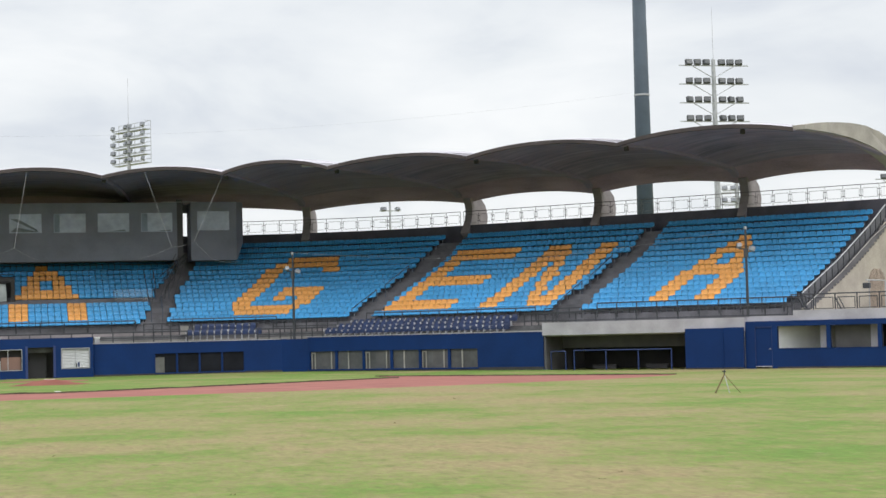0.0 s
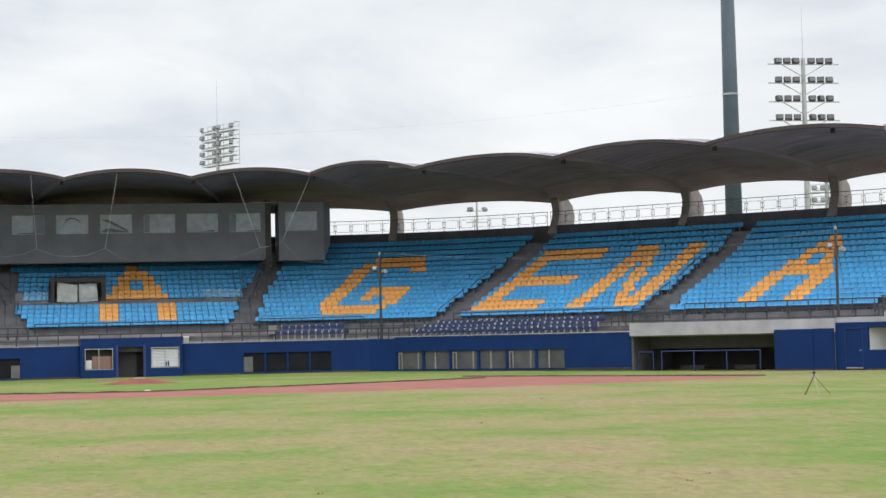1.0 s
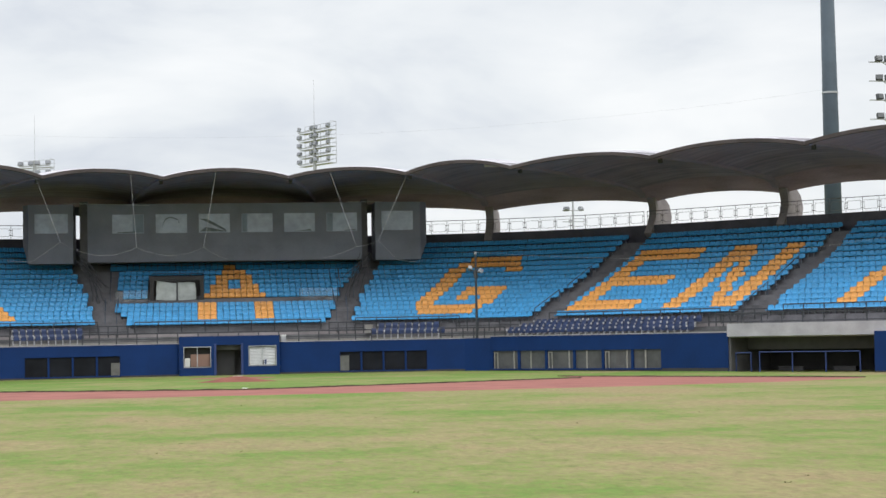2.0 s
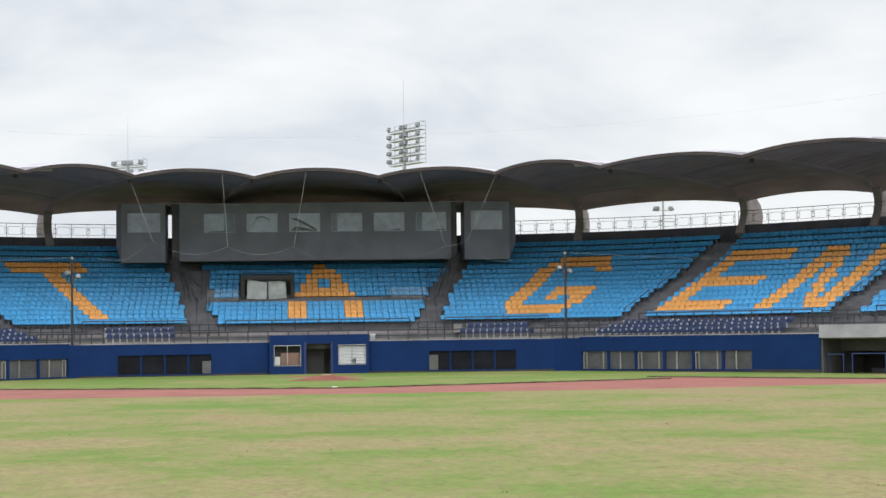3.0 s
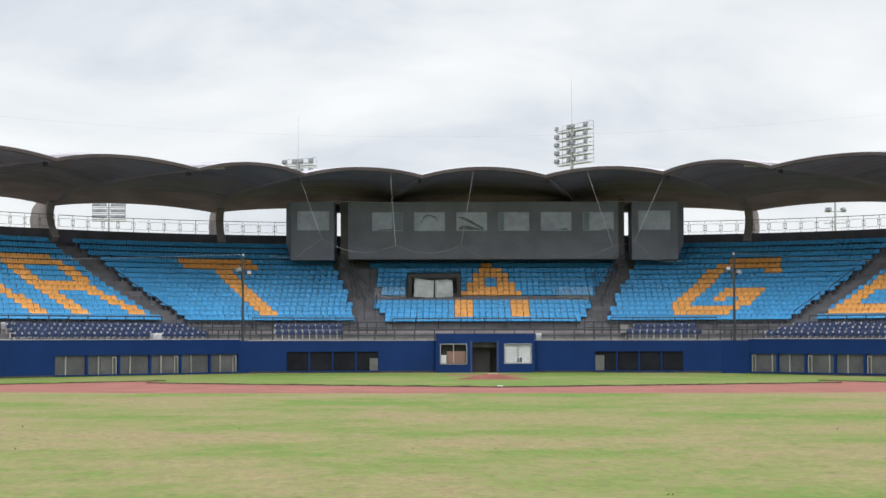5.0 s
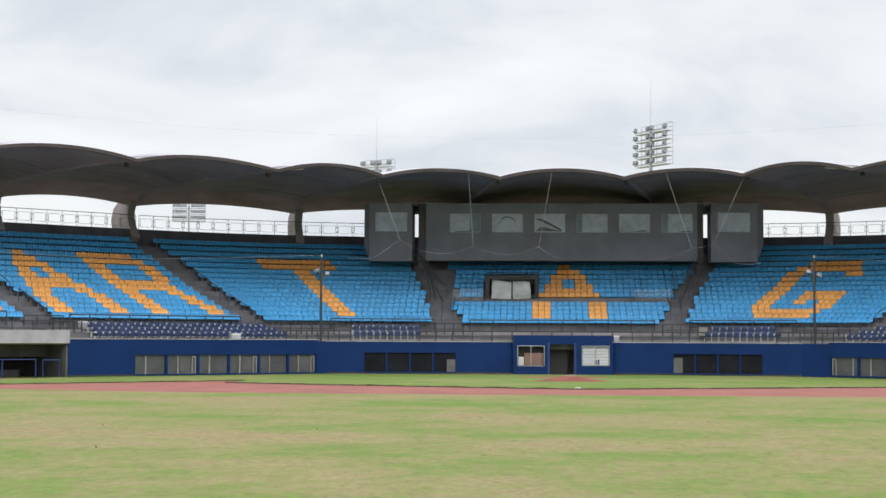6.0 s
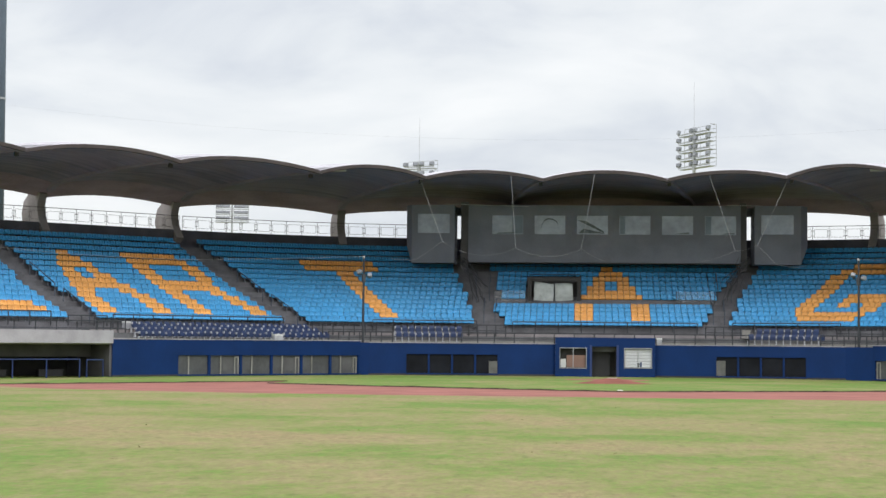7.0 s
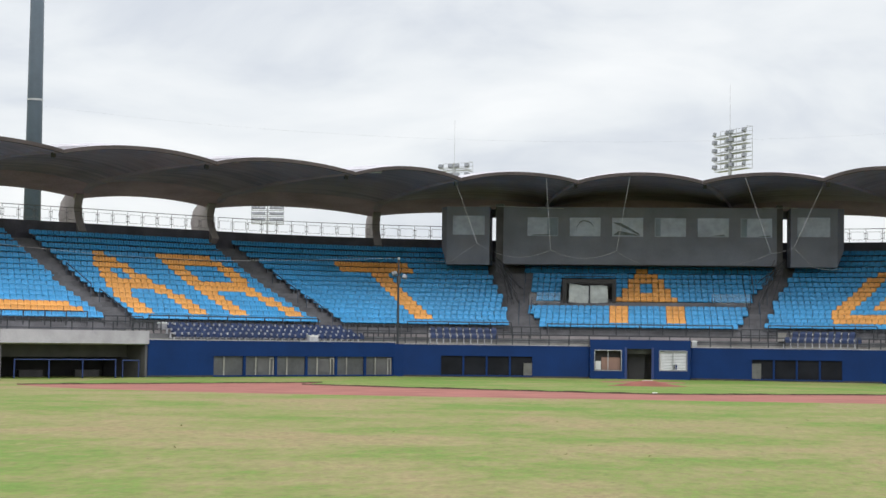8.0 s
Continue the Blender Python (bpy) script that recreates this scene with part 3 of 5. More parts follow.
def wall_with_opening(name, s0, s1, o0, o1, oz0, oz1, top, label):
    """A painted wall whose one wide opening runs through it, from o0 to o1 along it."""
    m, ln = run_pose(s0, s1)
    blocks = [box_data(0, o0, 0, 0.25, -0.5, top), box_data(o1, ln, 0, 0.25, -0.5, top), box_data(o0, o1, 0, 0.25, oz1, top)]
    if oz0 > -0.1:
        blocks.append(box_data(o0, o1, 0, 0.25, -0.5, oz0))
    w = part(name, joined(name, *blocks), NAVY, None, "", m)
    tagged(w, label, "field wall", kind="structure")
    for k, (x0, x1) in enumerate(((0, o0), (o1, ln)) if oz0 > 0.2 else ((0, ln),)):
        # Dark strip in place of the shadow line at the wall's foot.
        part("foot_shade", box(x0, x1, -0.025, -0.002, -0.5, 0.045), DARK, w, "dark strip painted as shade along the foot of the wall")
    part("capping", box(0, ln, -0.03, 0.28, top, top + 0.05), PALE, w, "pale concrete capping")
    return w


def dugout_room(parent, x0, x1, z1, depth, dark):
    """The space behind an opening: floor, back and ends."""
    # The dark variant carries the room's shade in its wall colour.
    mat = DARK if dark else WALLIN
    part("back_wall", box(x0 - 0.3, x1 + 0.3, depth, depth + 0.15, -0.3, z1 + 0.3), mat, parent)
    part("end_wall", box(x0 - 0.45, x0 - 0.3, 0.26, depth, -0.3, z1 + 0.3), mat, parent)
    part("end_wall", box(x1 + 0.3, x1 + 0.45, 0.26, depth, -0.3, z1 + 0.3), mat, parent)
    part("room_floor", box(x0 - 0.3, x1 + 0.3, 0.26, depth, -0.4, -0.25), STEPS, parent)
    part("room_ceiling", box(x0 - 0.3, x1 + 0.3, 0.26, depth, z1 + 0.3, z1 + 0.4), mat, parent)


def screened_window(parent, x0, x1, z0, z1, n, pale_at):
    """Dark mesh screens between blue mullions, with one pale board."""
    w = (x1 - x0) / n
    for i in range(n):
        part("screen", box(x0 + i * w + 0.07, x0 + (i + 1) * w - 0.07, 0.10, 0.13, z0, z1), BLACKPANE, parent)
    for i in range(n + 1):
        part("mullion", box(x0 + i * w - 0.07, x0 + i * w + 0.07, 0.03, 0.2, z0, z1), NAVY, parent)
    part("sill", box(x0, x1, -0.04, 0.2, z0 - 0.06, z0 + 0.02), NAVY, parent)
    b0, b1, top = (x0 + 0.05, x0 + 0.78, z1 - 0.3) if pale_at == 0 else (x1 - 0.75, x1 - 0.08, z0 + 1.0)
    part("board", box(b0, b1, 0.05, 0.09, z0 + 0.03, top), GREYBOARD, parent, "grey board")


def bays(parent, x0, x1, z0, z1, n, sg):
    """Six glazed bays with blue posts and pale jambs; every second one has a narrow pale door frame."""
    w = (x1 - x0) / n
    for i in range(n + 1):
        part("post", box(x0 + i * w - 0.10, x0 + i * w + 0.10, 0.02, 0.22, z0, z1), NAVY, parent)
    for i in range(n):
        a = x0 + i * w
        part("pane", box(a + 0.10, a + w - 0.10, 0.16, 0.18, z0, z1), GLAZE, parent)
        framed = i % 2 == (0 if sg > 0 else 1)
        dx = (2.1 if framed else 1.12) if sg > 0 else 1.02
        part("jamb", box(a + dx - 0.05, a + dx + 0.05, 0.08, 0.14, z0, z1 - 0.02), CONCRETE, parent, "pale metal jamb")
        if framed:
            d = 0.18 if sg > 0 else w - 0.55
            part("door_frame", joined("door_frame", box_data(a + d, a + d + 0.07, 0.08, 0.14, z0, z1 - 0.1), box_data(a + d + 0.3, a + d + 0.37, 0.08, 0.14, z0, z1 - 0.1),
                                      box_data(a + d + 0.07, a + d + 0.3, 0.08, 0.14, z1 - 0.18, z1 - 0.1)), CONCRETE, parent, "narrow pale door frame")
            part("blind", box(a + w - 1.5 if sg > 0 else a + 1.25, a + w - 0.7 if sg > 0 else a + w - 0.6, 0.145, 0.155, z0 + 0.25, z1 - 0.15), WALLIN, parent, "dull grey blind")
    part("sill", box(x0, x1, -0.05, 0.2, z0 - 0.08, z0 + 0.02), NAVY, parent)


DARK_GREY = material("dark_grey_concrete", (0.108, 0.103, 0.108), 0.9, var=0.2, scale=0.8)
DOORGREY = material("grey_door_paint", (0.0385, 0.0378, 0.0406), 0.7, var=0.1)
GLAZE = material("grey_glazing", (0.085, 0.085, 0.09), 0.45, var=0.25, scale=0.7, fine=4, bump=0)


def field_wall():
    # block in the middle with door and two windows
    m, ln = run_pose(-3.9, 4.0)
    ox = 3.9
    openings = [(-3.55, -1.4, 0.55, 2.2), (-0.98, 0.95, -0.3, 2.3), (1.55, 3.75, 0.6, 2.2)]
    blocks, x = [], -ox
    for a, b, z0, z1 in openings:
        blocks += [box_data(x + ox, a + ox, -0.35, 0.25, -0.2, 3.0), box_data(a + ox, b + ox, -0.35, 0.25, z1, 3.0)]
        if z0 > 0:
            blocks.append(box_data(a + ox, b + ox, -0.35, 0.25, -0.2, z0))
        x = b
    blocks.append(box_data(x + ox, ln, -0.35, 0.25, -0.2, 3.0))
    w = tagged(part("wall_centre", joined("wall_centre", *blocks), NAVY, None, "", m), "navy blue block with a dark doorway between two windows", "field wall", kind="structure")
    part("room_back", box(0, ln, 1.9, 2.0, -0.3, 2.9), WALLIN, w)
    part("room_side", box(ox - 1.2, ox - 1.1, 0.26, 1.9, -0.3, 2.9), WALLIN, w)
    part("room_side", box(ox + 1.1, ox + 1.2, 0.26, 1.9, -0.3, 2.9), WALLIN, w)
    part("door_leaf", box(ox - 0.95, ox + 0.45, 0.9, 0.96, -0.2, 2.25), DOORGREY, w, "grey door leaf standing back in the doorway")
    part("door_post", box(ox - 1.16, ox - 0.98, -0.40, 0.2, -0.2, 2.42), NAVY_RAIL, w)
    part("door_post", box(ox + 0.95, ox + 1.13, -0.40, 0.2, -0.2, 2.42), NAVY_RAIL, w)
    for k, (a, b, z0, z1) in enumerate((openings[0], openings[2])):
        win = part("window_frame", joined("window_frame", *[box_data(*q) for q in (
            (a + ox, b + ox, -0.38, -0.26, z0, z0 + 0.05), (a + ox, b + ox, -0.38, -0.26, z1 - 0.06, z1), (a + ox, a + ox + 0.05, -0.38, -0.26, z0 + 0.07, z1 - 0.06),
            (b + ox - 0.05, b + ox, -0.38, -0.26, z0 + 0.07, z1 - 0.06), ((a + b) / 2 + ox - 0.03, (a + b) / 2 + ox + 0.03, -0.36, -0.28, z0 + 0.07, z1 - 0.06))]), GALV, w, "pale aluminium window frame")
        if k == 0:
            part("pane", box(a + ox + 0.07, b + ox - 0.07, 0.2, 0.22, z0 + 0.07, z1 - 0.06), DARK, win)
            part("box_stack", box(a + ox + 0.55, b + ox - 0.1, -0.1, 0.15, z0 + 0.08, z0 + 1.05), CARD, win, "brown cardboard behind the glass")
            part("white_sheet", box(a + ox + 0.08, a + ox + 0.5, -0.1, 0.1, z0 + 0.08, z0 + 0.75), WHITE, win)
        else:
            n = 12
            for i in range(n):
                zz = z0 + 0.09 + (z1 - z0 - 0.18) * i / n
                part("slat", mesh_of("slat", [(a + ox + 0.08, -0.25, zz), (b + ox - 0.08, -0.25, zz), (b + ox - 0.08, -0.20, zz + 0.095), (a + ox + 0.08, -0.20, zz + 0.095)], [(0, 1, 2, 3)]), BLIND, win)
            part("blind_gap", box(a + ox + 1.05, a + ox + 1.22, -0.255, -0.25, z0 + 0.12, z0 + 0.45), DARK, win)
            part("blind_gap", box(a + ox + 1.28, a + ox + 1.40, -0.255, -0.25, z0 + 0.12, z0 + 0.5), NAVY, win)
    lab = "navy blue painted field wall with dark screened openings"
    # stretches either side, then the bend, then the wings
    for sg in (-1, 1):
        a, b = (4.02, 21.9) if sg > 0 else (-21.9, -3.92)
        m, ln = run_pose(a, b)
        o0, o1 = ((4.75, 11.8) if sg > 0 else (ln - 11.95, ln - 4.55))
        w = wall_with_opening("wall_front", a, b, o0, o1, 0.06, 1.58, 2.45, lab)
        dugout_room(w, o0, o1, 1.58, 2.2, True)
        screened_window(w, o0, o1, 0.06, 1.58, 4, 0 if sg > 0 else 1)
        a, b = (21.9, 24.8) if sg > 0 else (-22.85, -21.9)
        w = part("wall_bend", joined("wall_bend", wall_run(a, b, -0.5, 2.45)), NAVY)
        tagged(w, "navy blue wall panel at the bend", "field wall", kind="structure")
        a, b = (24.8, 46.5) if sg > 0 else (-46.1, -22.85)
        m, ln = run_pose(a, b)
        o0, o1 = (0.12, 15.66) if sg > 0 else (5.37, 22.1)
        w = wall_with_opening("wall_wing", a, b, o0, o1, 0.03, 1.43, 2.56, "navy blue painted dugout wall with six glazed bays")
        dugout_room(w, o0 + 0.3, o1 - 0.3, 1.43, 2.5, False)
        bays(w, o0, o1, 0.03, 1.43, 6, sg)


field_wall()


def tunnel(sg):
    """The open space under the slab beyond the wall's end, with blue rails in front."""
    a, b = (46.5, 57.8) if sg > 0 else (-57.5, -46.1)
    lo, hi = min(a, b), max(a, b)
    slab = part("slab", sweep(lo, hi + (4.3 if sg > 0 else 0), [(-5.1, 2.27), (-4.7, 2.18), (0.2, 2.18), (0.2, 3.18), (-5.1, 3.18)], 3), PALE)
    tagged(slab, "pale concrete slab edge over a dark passage", "concrete slab", kind="structure")
    # Passage shade is put into this wall's dark colour.
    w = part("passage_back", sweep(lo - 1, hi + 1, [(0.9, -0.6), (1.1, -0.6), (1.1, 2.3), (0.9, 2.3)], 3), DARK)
    tagged(w, "dark rear wall of the passage", "wall", kind="structure")
    beam = part("passage_beam", sweep(lo, hi, [(-2.4, 1.3), (-2.1, 1.3), (-2.1, 2.17), (-2.4, 2.17)], 3), DARK_GREY)
    tagged(beam, "dark concrete beam under the slab", "beam", kind="structure")
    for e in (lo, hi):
        q = part("passage_end", mesh_of("passage_end", *wall_box(e, -4.9, 1.0, -0.6, 2.17, 0.35)), DARK_GREY)
        tagged(q, "dark concrete pier at the passage", "wall", kind="structure")
    r0, r1 = (49.0, 56.6) if sg > 0 else (-56.4, -48.7)
    rail = thing("blue_rail", "blue painted tube railing before the dark passage", "railing", place((r0 + r1) / 2, -5.0, 0))
    inv = rail.matrix_basis.inverted()
    n = 3
    for i in range(n + 1):
        s = r0 + (r1 - r0) * i / n
        x, y = spot(s, -5.0)
        part("post", tube((x, y, -0.4), (x, y, 1.15), 0.05), NAVY_RAIL, rail, "", inv)
    p = [(*spot(r0, -5.0), 1.15), (*spot(r1, -5.0), 1.15)]
    part("top_rail", tube(*p, 0.042), NAVY_RAIL, rail, "", inv)
    r0, r1 = (46.9, 48.1) if sg > 0 else (-47.9, -46.6)
    rail = thing("blue_rail", "short blue painted tube railing beside a pier", "railing", place((r0 + r1) / 2, -4.6, 0))
    inv = rail.matrix_basis.inverted()
    for s in (r0, r1):
        x, y = spot(s, -4.6)
        part("post", tube((x, y, -0.4), (x, y, 1.1), 0.045), NAVY_RAIL, rail, "", inv)
    part("top_rail", tube((*spot(r0, -4.6), 1.1), (*spot(r1, -4.6), 1.1), 0.05), NAVY_RAIL, rail, "", inv)
    for s, wd, h in (((49.5, 2.0, 0.30), (53.7, 1.75, 0.32)) if sg > 0 else ((-53.25, 1.9, 0.5), (-48.85, 2.0, 0.5))):
        q = thing("bench", "dark grey boxed bench in the shade of the passage", "bench", place(s, -1.2, ground_z(*spot(s, -1.2)) + 0.01))
        part("bench_top", box(-wd / 2, wd / 2, -0.22, 0.22, h - 0.06, h, 0.01), DARK_GREY, q)
        part("front_panel", box(-wd / 2 + 0.05, wd / 2 - 0.05, -0.17, -0.13, 0, h - 0.06), DARK_GREY, q)
        for dx in (-wd / 2 + 0.1, wd / 2 - 0.1):
            part("leg", box(dx - 0.04, dx + 0.04, -0.12, 0.15, 0, h - 0.06), STEEL, q)


def wall_box(s, o0, o1, z0, z1, w):
    (x0, y0), (x1, y1) = spot(s, o0), spot(s, o1)
    h = heading(s)
    t = Vector((math.cos(h), -math.sin(h), 0)) * w / 2
    p = [(x0 - t.x, y0 - t.y), (x0 + t.x, y0 + t.y), (x1 + t.x, y1 + t.y), (x1 - t.x, y1 - t.y)]
    return [(x, y, z) for z in (z0, z1) for x, y in p], list(BOX_FACES)


tunnel(1)
tunnel(-1)

# ---------------------------------------------------------------- press booth
BOOTH_Y = 155.0


def booth_window(parent, x0, x1, z0, z1, y):
    f = part("window", joined("frame", *[box_data(*q) for q in (
        (x0 - 0.06, x1 + 0.06, y - 0.05, y + 0.06, z0 - 0.06, z0), (x0 - 0.06, x1 + 0.06, y - 0.05, y + 0.06, z1, z1 + 0.06),
        (x0 - 0.06, x0, y - 0.05, y + 0.06, z0, z1), (x1, x1 + 0.06, y - 0.05, y + 0.06, z0, z1))]), BOOTH, parent, "flush window with grey glass")
    part("pane", box(x0, x1, y - 0.01, y + 0.02, z0, z1), PANE, f)
    return f


def quad_slab(p, d):
    """A slab on four corners, d being the way to its far side."""
    return mesh_of("panel", [tuple(q) for q in p] + [tuple(Vector(q) + Vector(d)) for q in p], list(BOX_FACES))


def booth():
    b = thing("press_booth", "charcoal grey press booth with six windows under the roof", "press booth", pose(0, BOOTH_Y, 9.5))
    x0, x1, z1 = -11.82, 11.98, 5.12
    wins = [(-9.7 + 3.715 * k, -7.0 + 3.715 * k) for k in range(6)]
    blocks, x = [], x0
    for a, c in wins:
        blocks += [box_data(x, a, 0, 0.2, 0.35, z1), box_data(a, c, 0, 0.2, 0.35, 2.57), box_data(a, c, 0, 0.2, 4.21, z1)]
        x = c
    blocks.append(box_data(x, x1, 0, 0.2, 0.35, z1))
    for v, f in blocks:
        part("wall_panel", mesh_of("wall_panel", v, f), BOOTH, b)
    part("lower_panel", quad_slab([(x0, -0.06, 1.5), (x1, -0.06, 1.5), (x1, -0.02, 0.1), (x0, -0.02, 0.1)], (0, 0.4, 0)), BOOTH, b)
    part("drip_edge", box(x0, x1, -0.05, 0.35, 0.03, 0.09), DARK_GREY, b, "dark edge strip along the foot")
    part("booth_floor", box(x0, x1, 0.4, 6.0, 0.1, 0.2), BOOTH, b)
    part("end_wall", box(x0, x0 + 0.2, 0.4, 6.0, 0.2, z1), BOOTH, b)
    part("end_wall", box(x1 - 0.2, x1, 0.4, 6.0, 0.2, z1), BOOTH, b)
    part("rear_wall", box(x0 + 0.2, x1 - 0.2, 5.85, 6.0, 0.2, z1), DARK, b)
    panes = [booth_window(b, a, c, 2.57, 4.21, 0.06) for a, c in wins]
    # Dark pieces before the glass stand in for reflections.
    glass_mark = lambda k, p: part("pane_mark", quad_slab([(wins[k][0] + u, 0.02, 2.57 + v) for u, v in p], (0, 0.012, 0)), PANE_MARK, panes[k], "dark shape on the glass, like a reflection")
    glass_mark(0, ((0.3, 0.04), (2.0, 0.06), (1.9, 0.15), (0.6, 0.13)))
    glass_mark(2, ((0.02, 1.25), (0.75, 1.2), (2.3, 0.32), (2.4, 0.1)))
    glass_mark(2, ((0.1, 0.12), (2.45, 0.08), (1.6, 0.3), (0.6, 0.5)))
    glass_mark(4, ((0.9, 0.06), (2.4, 0.08), (2.3, 0.24), (1.5, 0.13)))
    glass_mark(5, ((1.5, 0.05), (2.6, 0.06), (2.55, 0.16), (1.7, 0.12)))
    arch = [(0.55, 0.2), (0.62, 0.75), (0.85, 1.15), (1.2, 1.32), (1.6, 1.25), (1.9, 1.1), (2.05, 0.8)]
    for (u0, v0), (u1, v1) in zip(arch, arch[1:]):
        part("arched_pane_mark", quad_slab([(wins[1][0] + u0, 0.02, 2.57 + v0), (wins[1][0] + u1, 0.02, 2.57 + v1), (wins[1][0] + u1, 0.02, 2.57 + v1 + 0.11), (wins[1][0] + u0, 0.02, 2.57 + v0 + 0.11)], (0, 0.012, 0)), PANE_MARK, panes[1], "dark arched shape on the glass")
    for k, u0, u1 in ((0, 1.75, 2.66), (3, 0.06, 0.5), (5, 0.06, 0.55)):
        part("blind_strip", box(wins[k][0] + u0, wins[k][0] + u1, 0.025, 0.04, 2.63, 4.17), BLINDGREY, panes[k], "bluish grey blind")
    for p0, p1 in ((-12.5, x0 - 0.02), (x1 + 0.02, 12.52)):
        part("end_pillar", box(p0, p1, 0.3, 1.2, -0.6, 5.4), DARK_GREY, b, "dark pillar at the end of the booth")
    for sg, inner, front, outer, w0, w1 in ((1, 13.12, 17.1, 17.75, 13.68, 16.48), (-1, 13.0, 16.78, 17.3, 13.44, 16.25)):
        q = thing("camera_booth", "charcoal grey side booth with one window and a chamfered outer corner", "press booth", pose(0, BOOTH_Y - 0.6, 9.48))
        z1, lo, hi = 5.1, 2.62, 4.3
        bx = lambda a, c, *r: box(min(a * sg, c * sg), max(a * sg, c * sg), *r)
        for a, c, u, v in ((inner, w0, 0, z1), (w1, front, 0, z1), (w0, w1, 0, lo), (w0, w1, hi, z1)):
            part("wall_panel", bx(a, c, 0, 0.2, u, v), BOOTH, q)
        part("corner_panel", quad_slab([(front * sg, 0.0, 0.0), (outer * sg, 0.85, 1.56), (outer * sg, 0.85, z1), (front * sg, 0.0, z1)], (-0.1 * sg, 0.18, 0)), BOOTH, q)
        part("under_panel", quad_slab([(front * sg, 0.05, 0.0), (front * sg, 3.6, 0.0), (outer * sg, 3.6, 1.56), (outer * sg, 0.87, 1.56)], (-0.12 * sg, 0, 0.1)), BOOTH, q)
        part("booth_floor", bx(inner, front, 0.2, 3.6, 0.0, 0.12), BOOTH, q)
        part("side_wall", bx(outer - 0.2, outer - 0.004, 1.05, 3.6, 1.56, z1), BOOTH, q)
        part("side_wall", bx(inner, inner + 0.2, 0.2, 3.6, 0.12, z1), BOOTH, q)
        part("rear_wall", bx(inner + 0.2, outer - 0.2, 3.42, 3.6, 0.12, z1), DARK, q)
        booth_window(q, min(w0 * sg, w1 * sg), max(w0 * sg, w1 * sg), lo, hi, 0.06)


booth()

# ---------------------------------------------------------------- roof
BAY_FRONT = [5.0, 15.35, 24.45, 36.4, 49.6, 63.43]
BAY_REAR = [8.4, 18.1, 27.2, 40.0, 53.2, 66.0]
SOFFIT = [(-3.0, 15.74, 0.66), (0.0, 15.86, 0.72), (4.0, 15.84, 0.78), (8.0, 15.68, 0.78), (11.5, 15.42, 0.72), (14.0, 15.16, 0.62), (14.35, 15.08, 0.6), (15.1, 14.62, 0.57), (15.7, 14.24, 0.55), (16.1, 13.97, 0.55)]
ROOF_TOP = [(-3.0, 15.91, 0.66), (0.0, 16.15, 0.75), (4.0, 16.22, 0.85), (8.0, 16.17, 0.9), (11.5, 15.88, 0.84), (14.0, 15.34, 0.7), (14.35, 15.22, 0.68), (15.1, 14.9, 0.63), (15.7, 14.52, 0.55), (16.1, 14.12, 0.55)]


def roof_spot(s, off, z):
    """A place on the roof. Over the wings its front edge stands further back and higher than over the middle."""
    u = min(max((abs(s) - 12) / 24, 0), 1)
    k = u * u * (3 - 2 * u) * (1 - min(max((off + 3) / 19.1, 0), 1))
    return (*spot(s, off + 4.5 * k), z + 0.52 * k)


def roof_fit(s, v):
    """Heights fitted to the camera's view: left wing lower in front, higher at the rear; bays beside the booths higher.
    """
    k = max(0.0, -s - 27) ** 2
    ride = 0.29 * math.exp(-((s - 20) / 6.5) ** 2) + 0.17 * math.exp(-((s + 20) / 5.5) ** 2)
    return (ride - 0.00035 * k) * (1 - v) + 0.00022 * k * v


def roof_shell(f0, f1, r0, r1):
    """One vault of the roof between two valleys, a shell with thickness."""
    nu, nv, verts, run = 14, len(SOFFIT), [], []
    for skin in (SOFFIT, ROOF_TOP):
        for off, z, rise in skin:
            v = (off + 3) / 19.1
            for j in range(nu + 1):
                u = j / nu
                s = (f0 + (f1 - f0) * u) * (1 - v) + (r0 + (r1 - r0) * u) * v
                arch = 1 - abs(2 * u - 1) ** 2.1
                verts.append(roof_spot(s, off, z + rise * arch + roof_fit(s, v)))
                run += [s, off + 0.5 * arch, 0.0]
    w, n = nu + 1, (nu + 1) * nv
    faces = []
    for k in range(nv - 1):
        for j in range(nu):
            a = k * w + j
            faces += [(a, a + 1, a + w + 1, a + w), (n + a, n + a + w, n + a + w + 1, n + a + 1)]
    for j in range(nu):
        faces += [(j, n + j, n + j + 1, j + 1), ((nv - 1) * w + j, (nv - 1) * w + j + 1, n + (nv - 1) * w + j + 1, n + (nv - 1) * w + j)]
    for k in range(nv - 1):
        a, b = k * w, k * w + nu
        faces += [(a, a + w, n + a + w, n + a), (b, n + b, n + b + w, b + w)]
    me = mesh_of("roof_shell", verts, faces, False)
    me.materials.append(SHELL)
    me.materials.append(PALE)                      # the top side, paler
    me.materials.append(REAR_BAND)                      # the rear band, paler in place of the light it catches
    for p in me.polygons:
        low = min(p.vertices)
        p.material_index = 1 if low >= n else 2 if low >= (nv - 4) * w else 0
    me.attributes.new("run", "FLOAT_VECTOR", "POINT").data.foreach_set("vector", run)
    return me


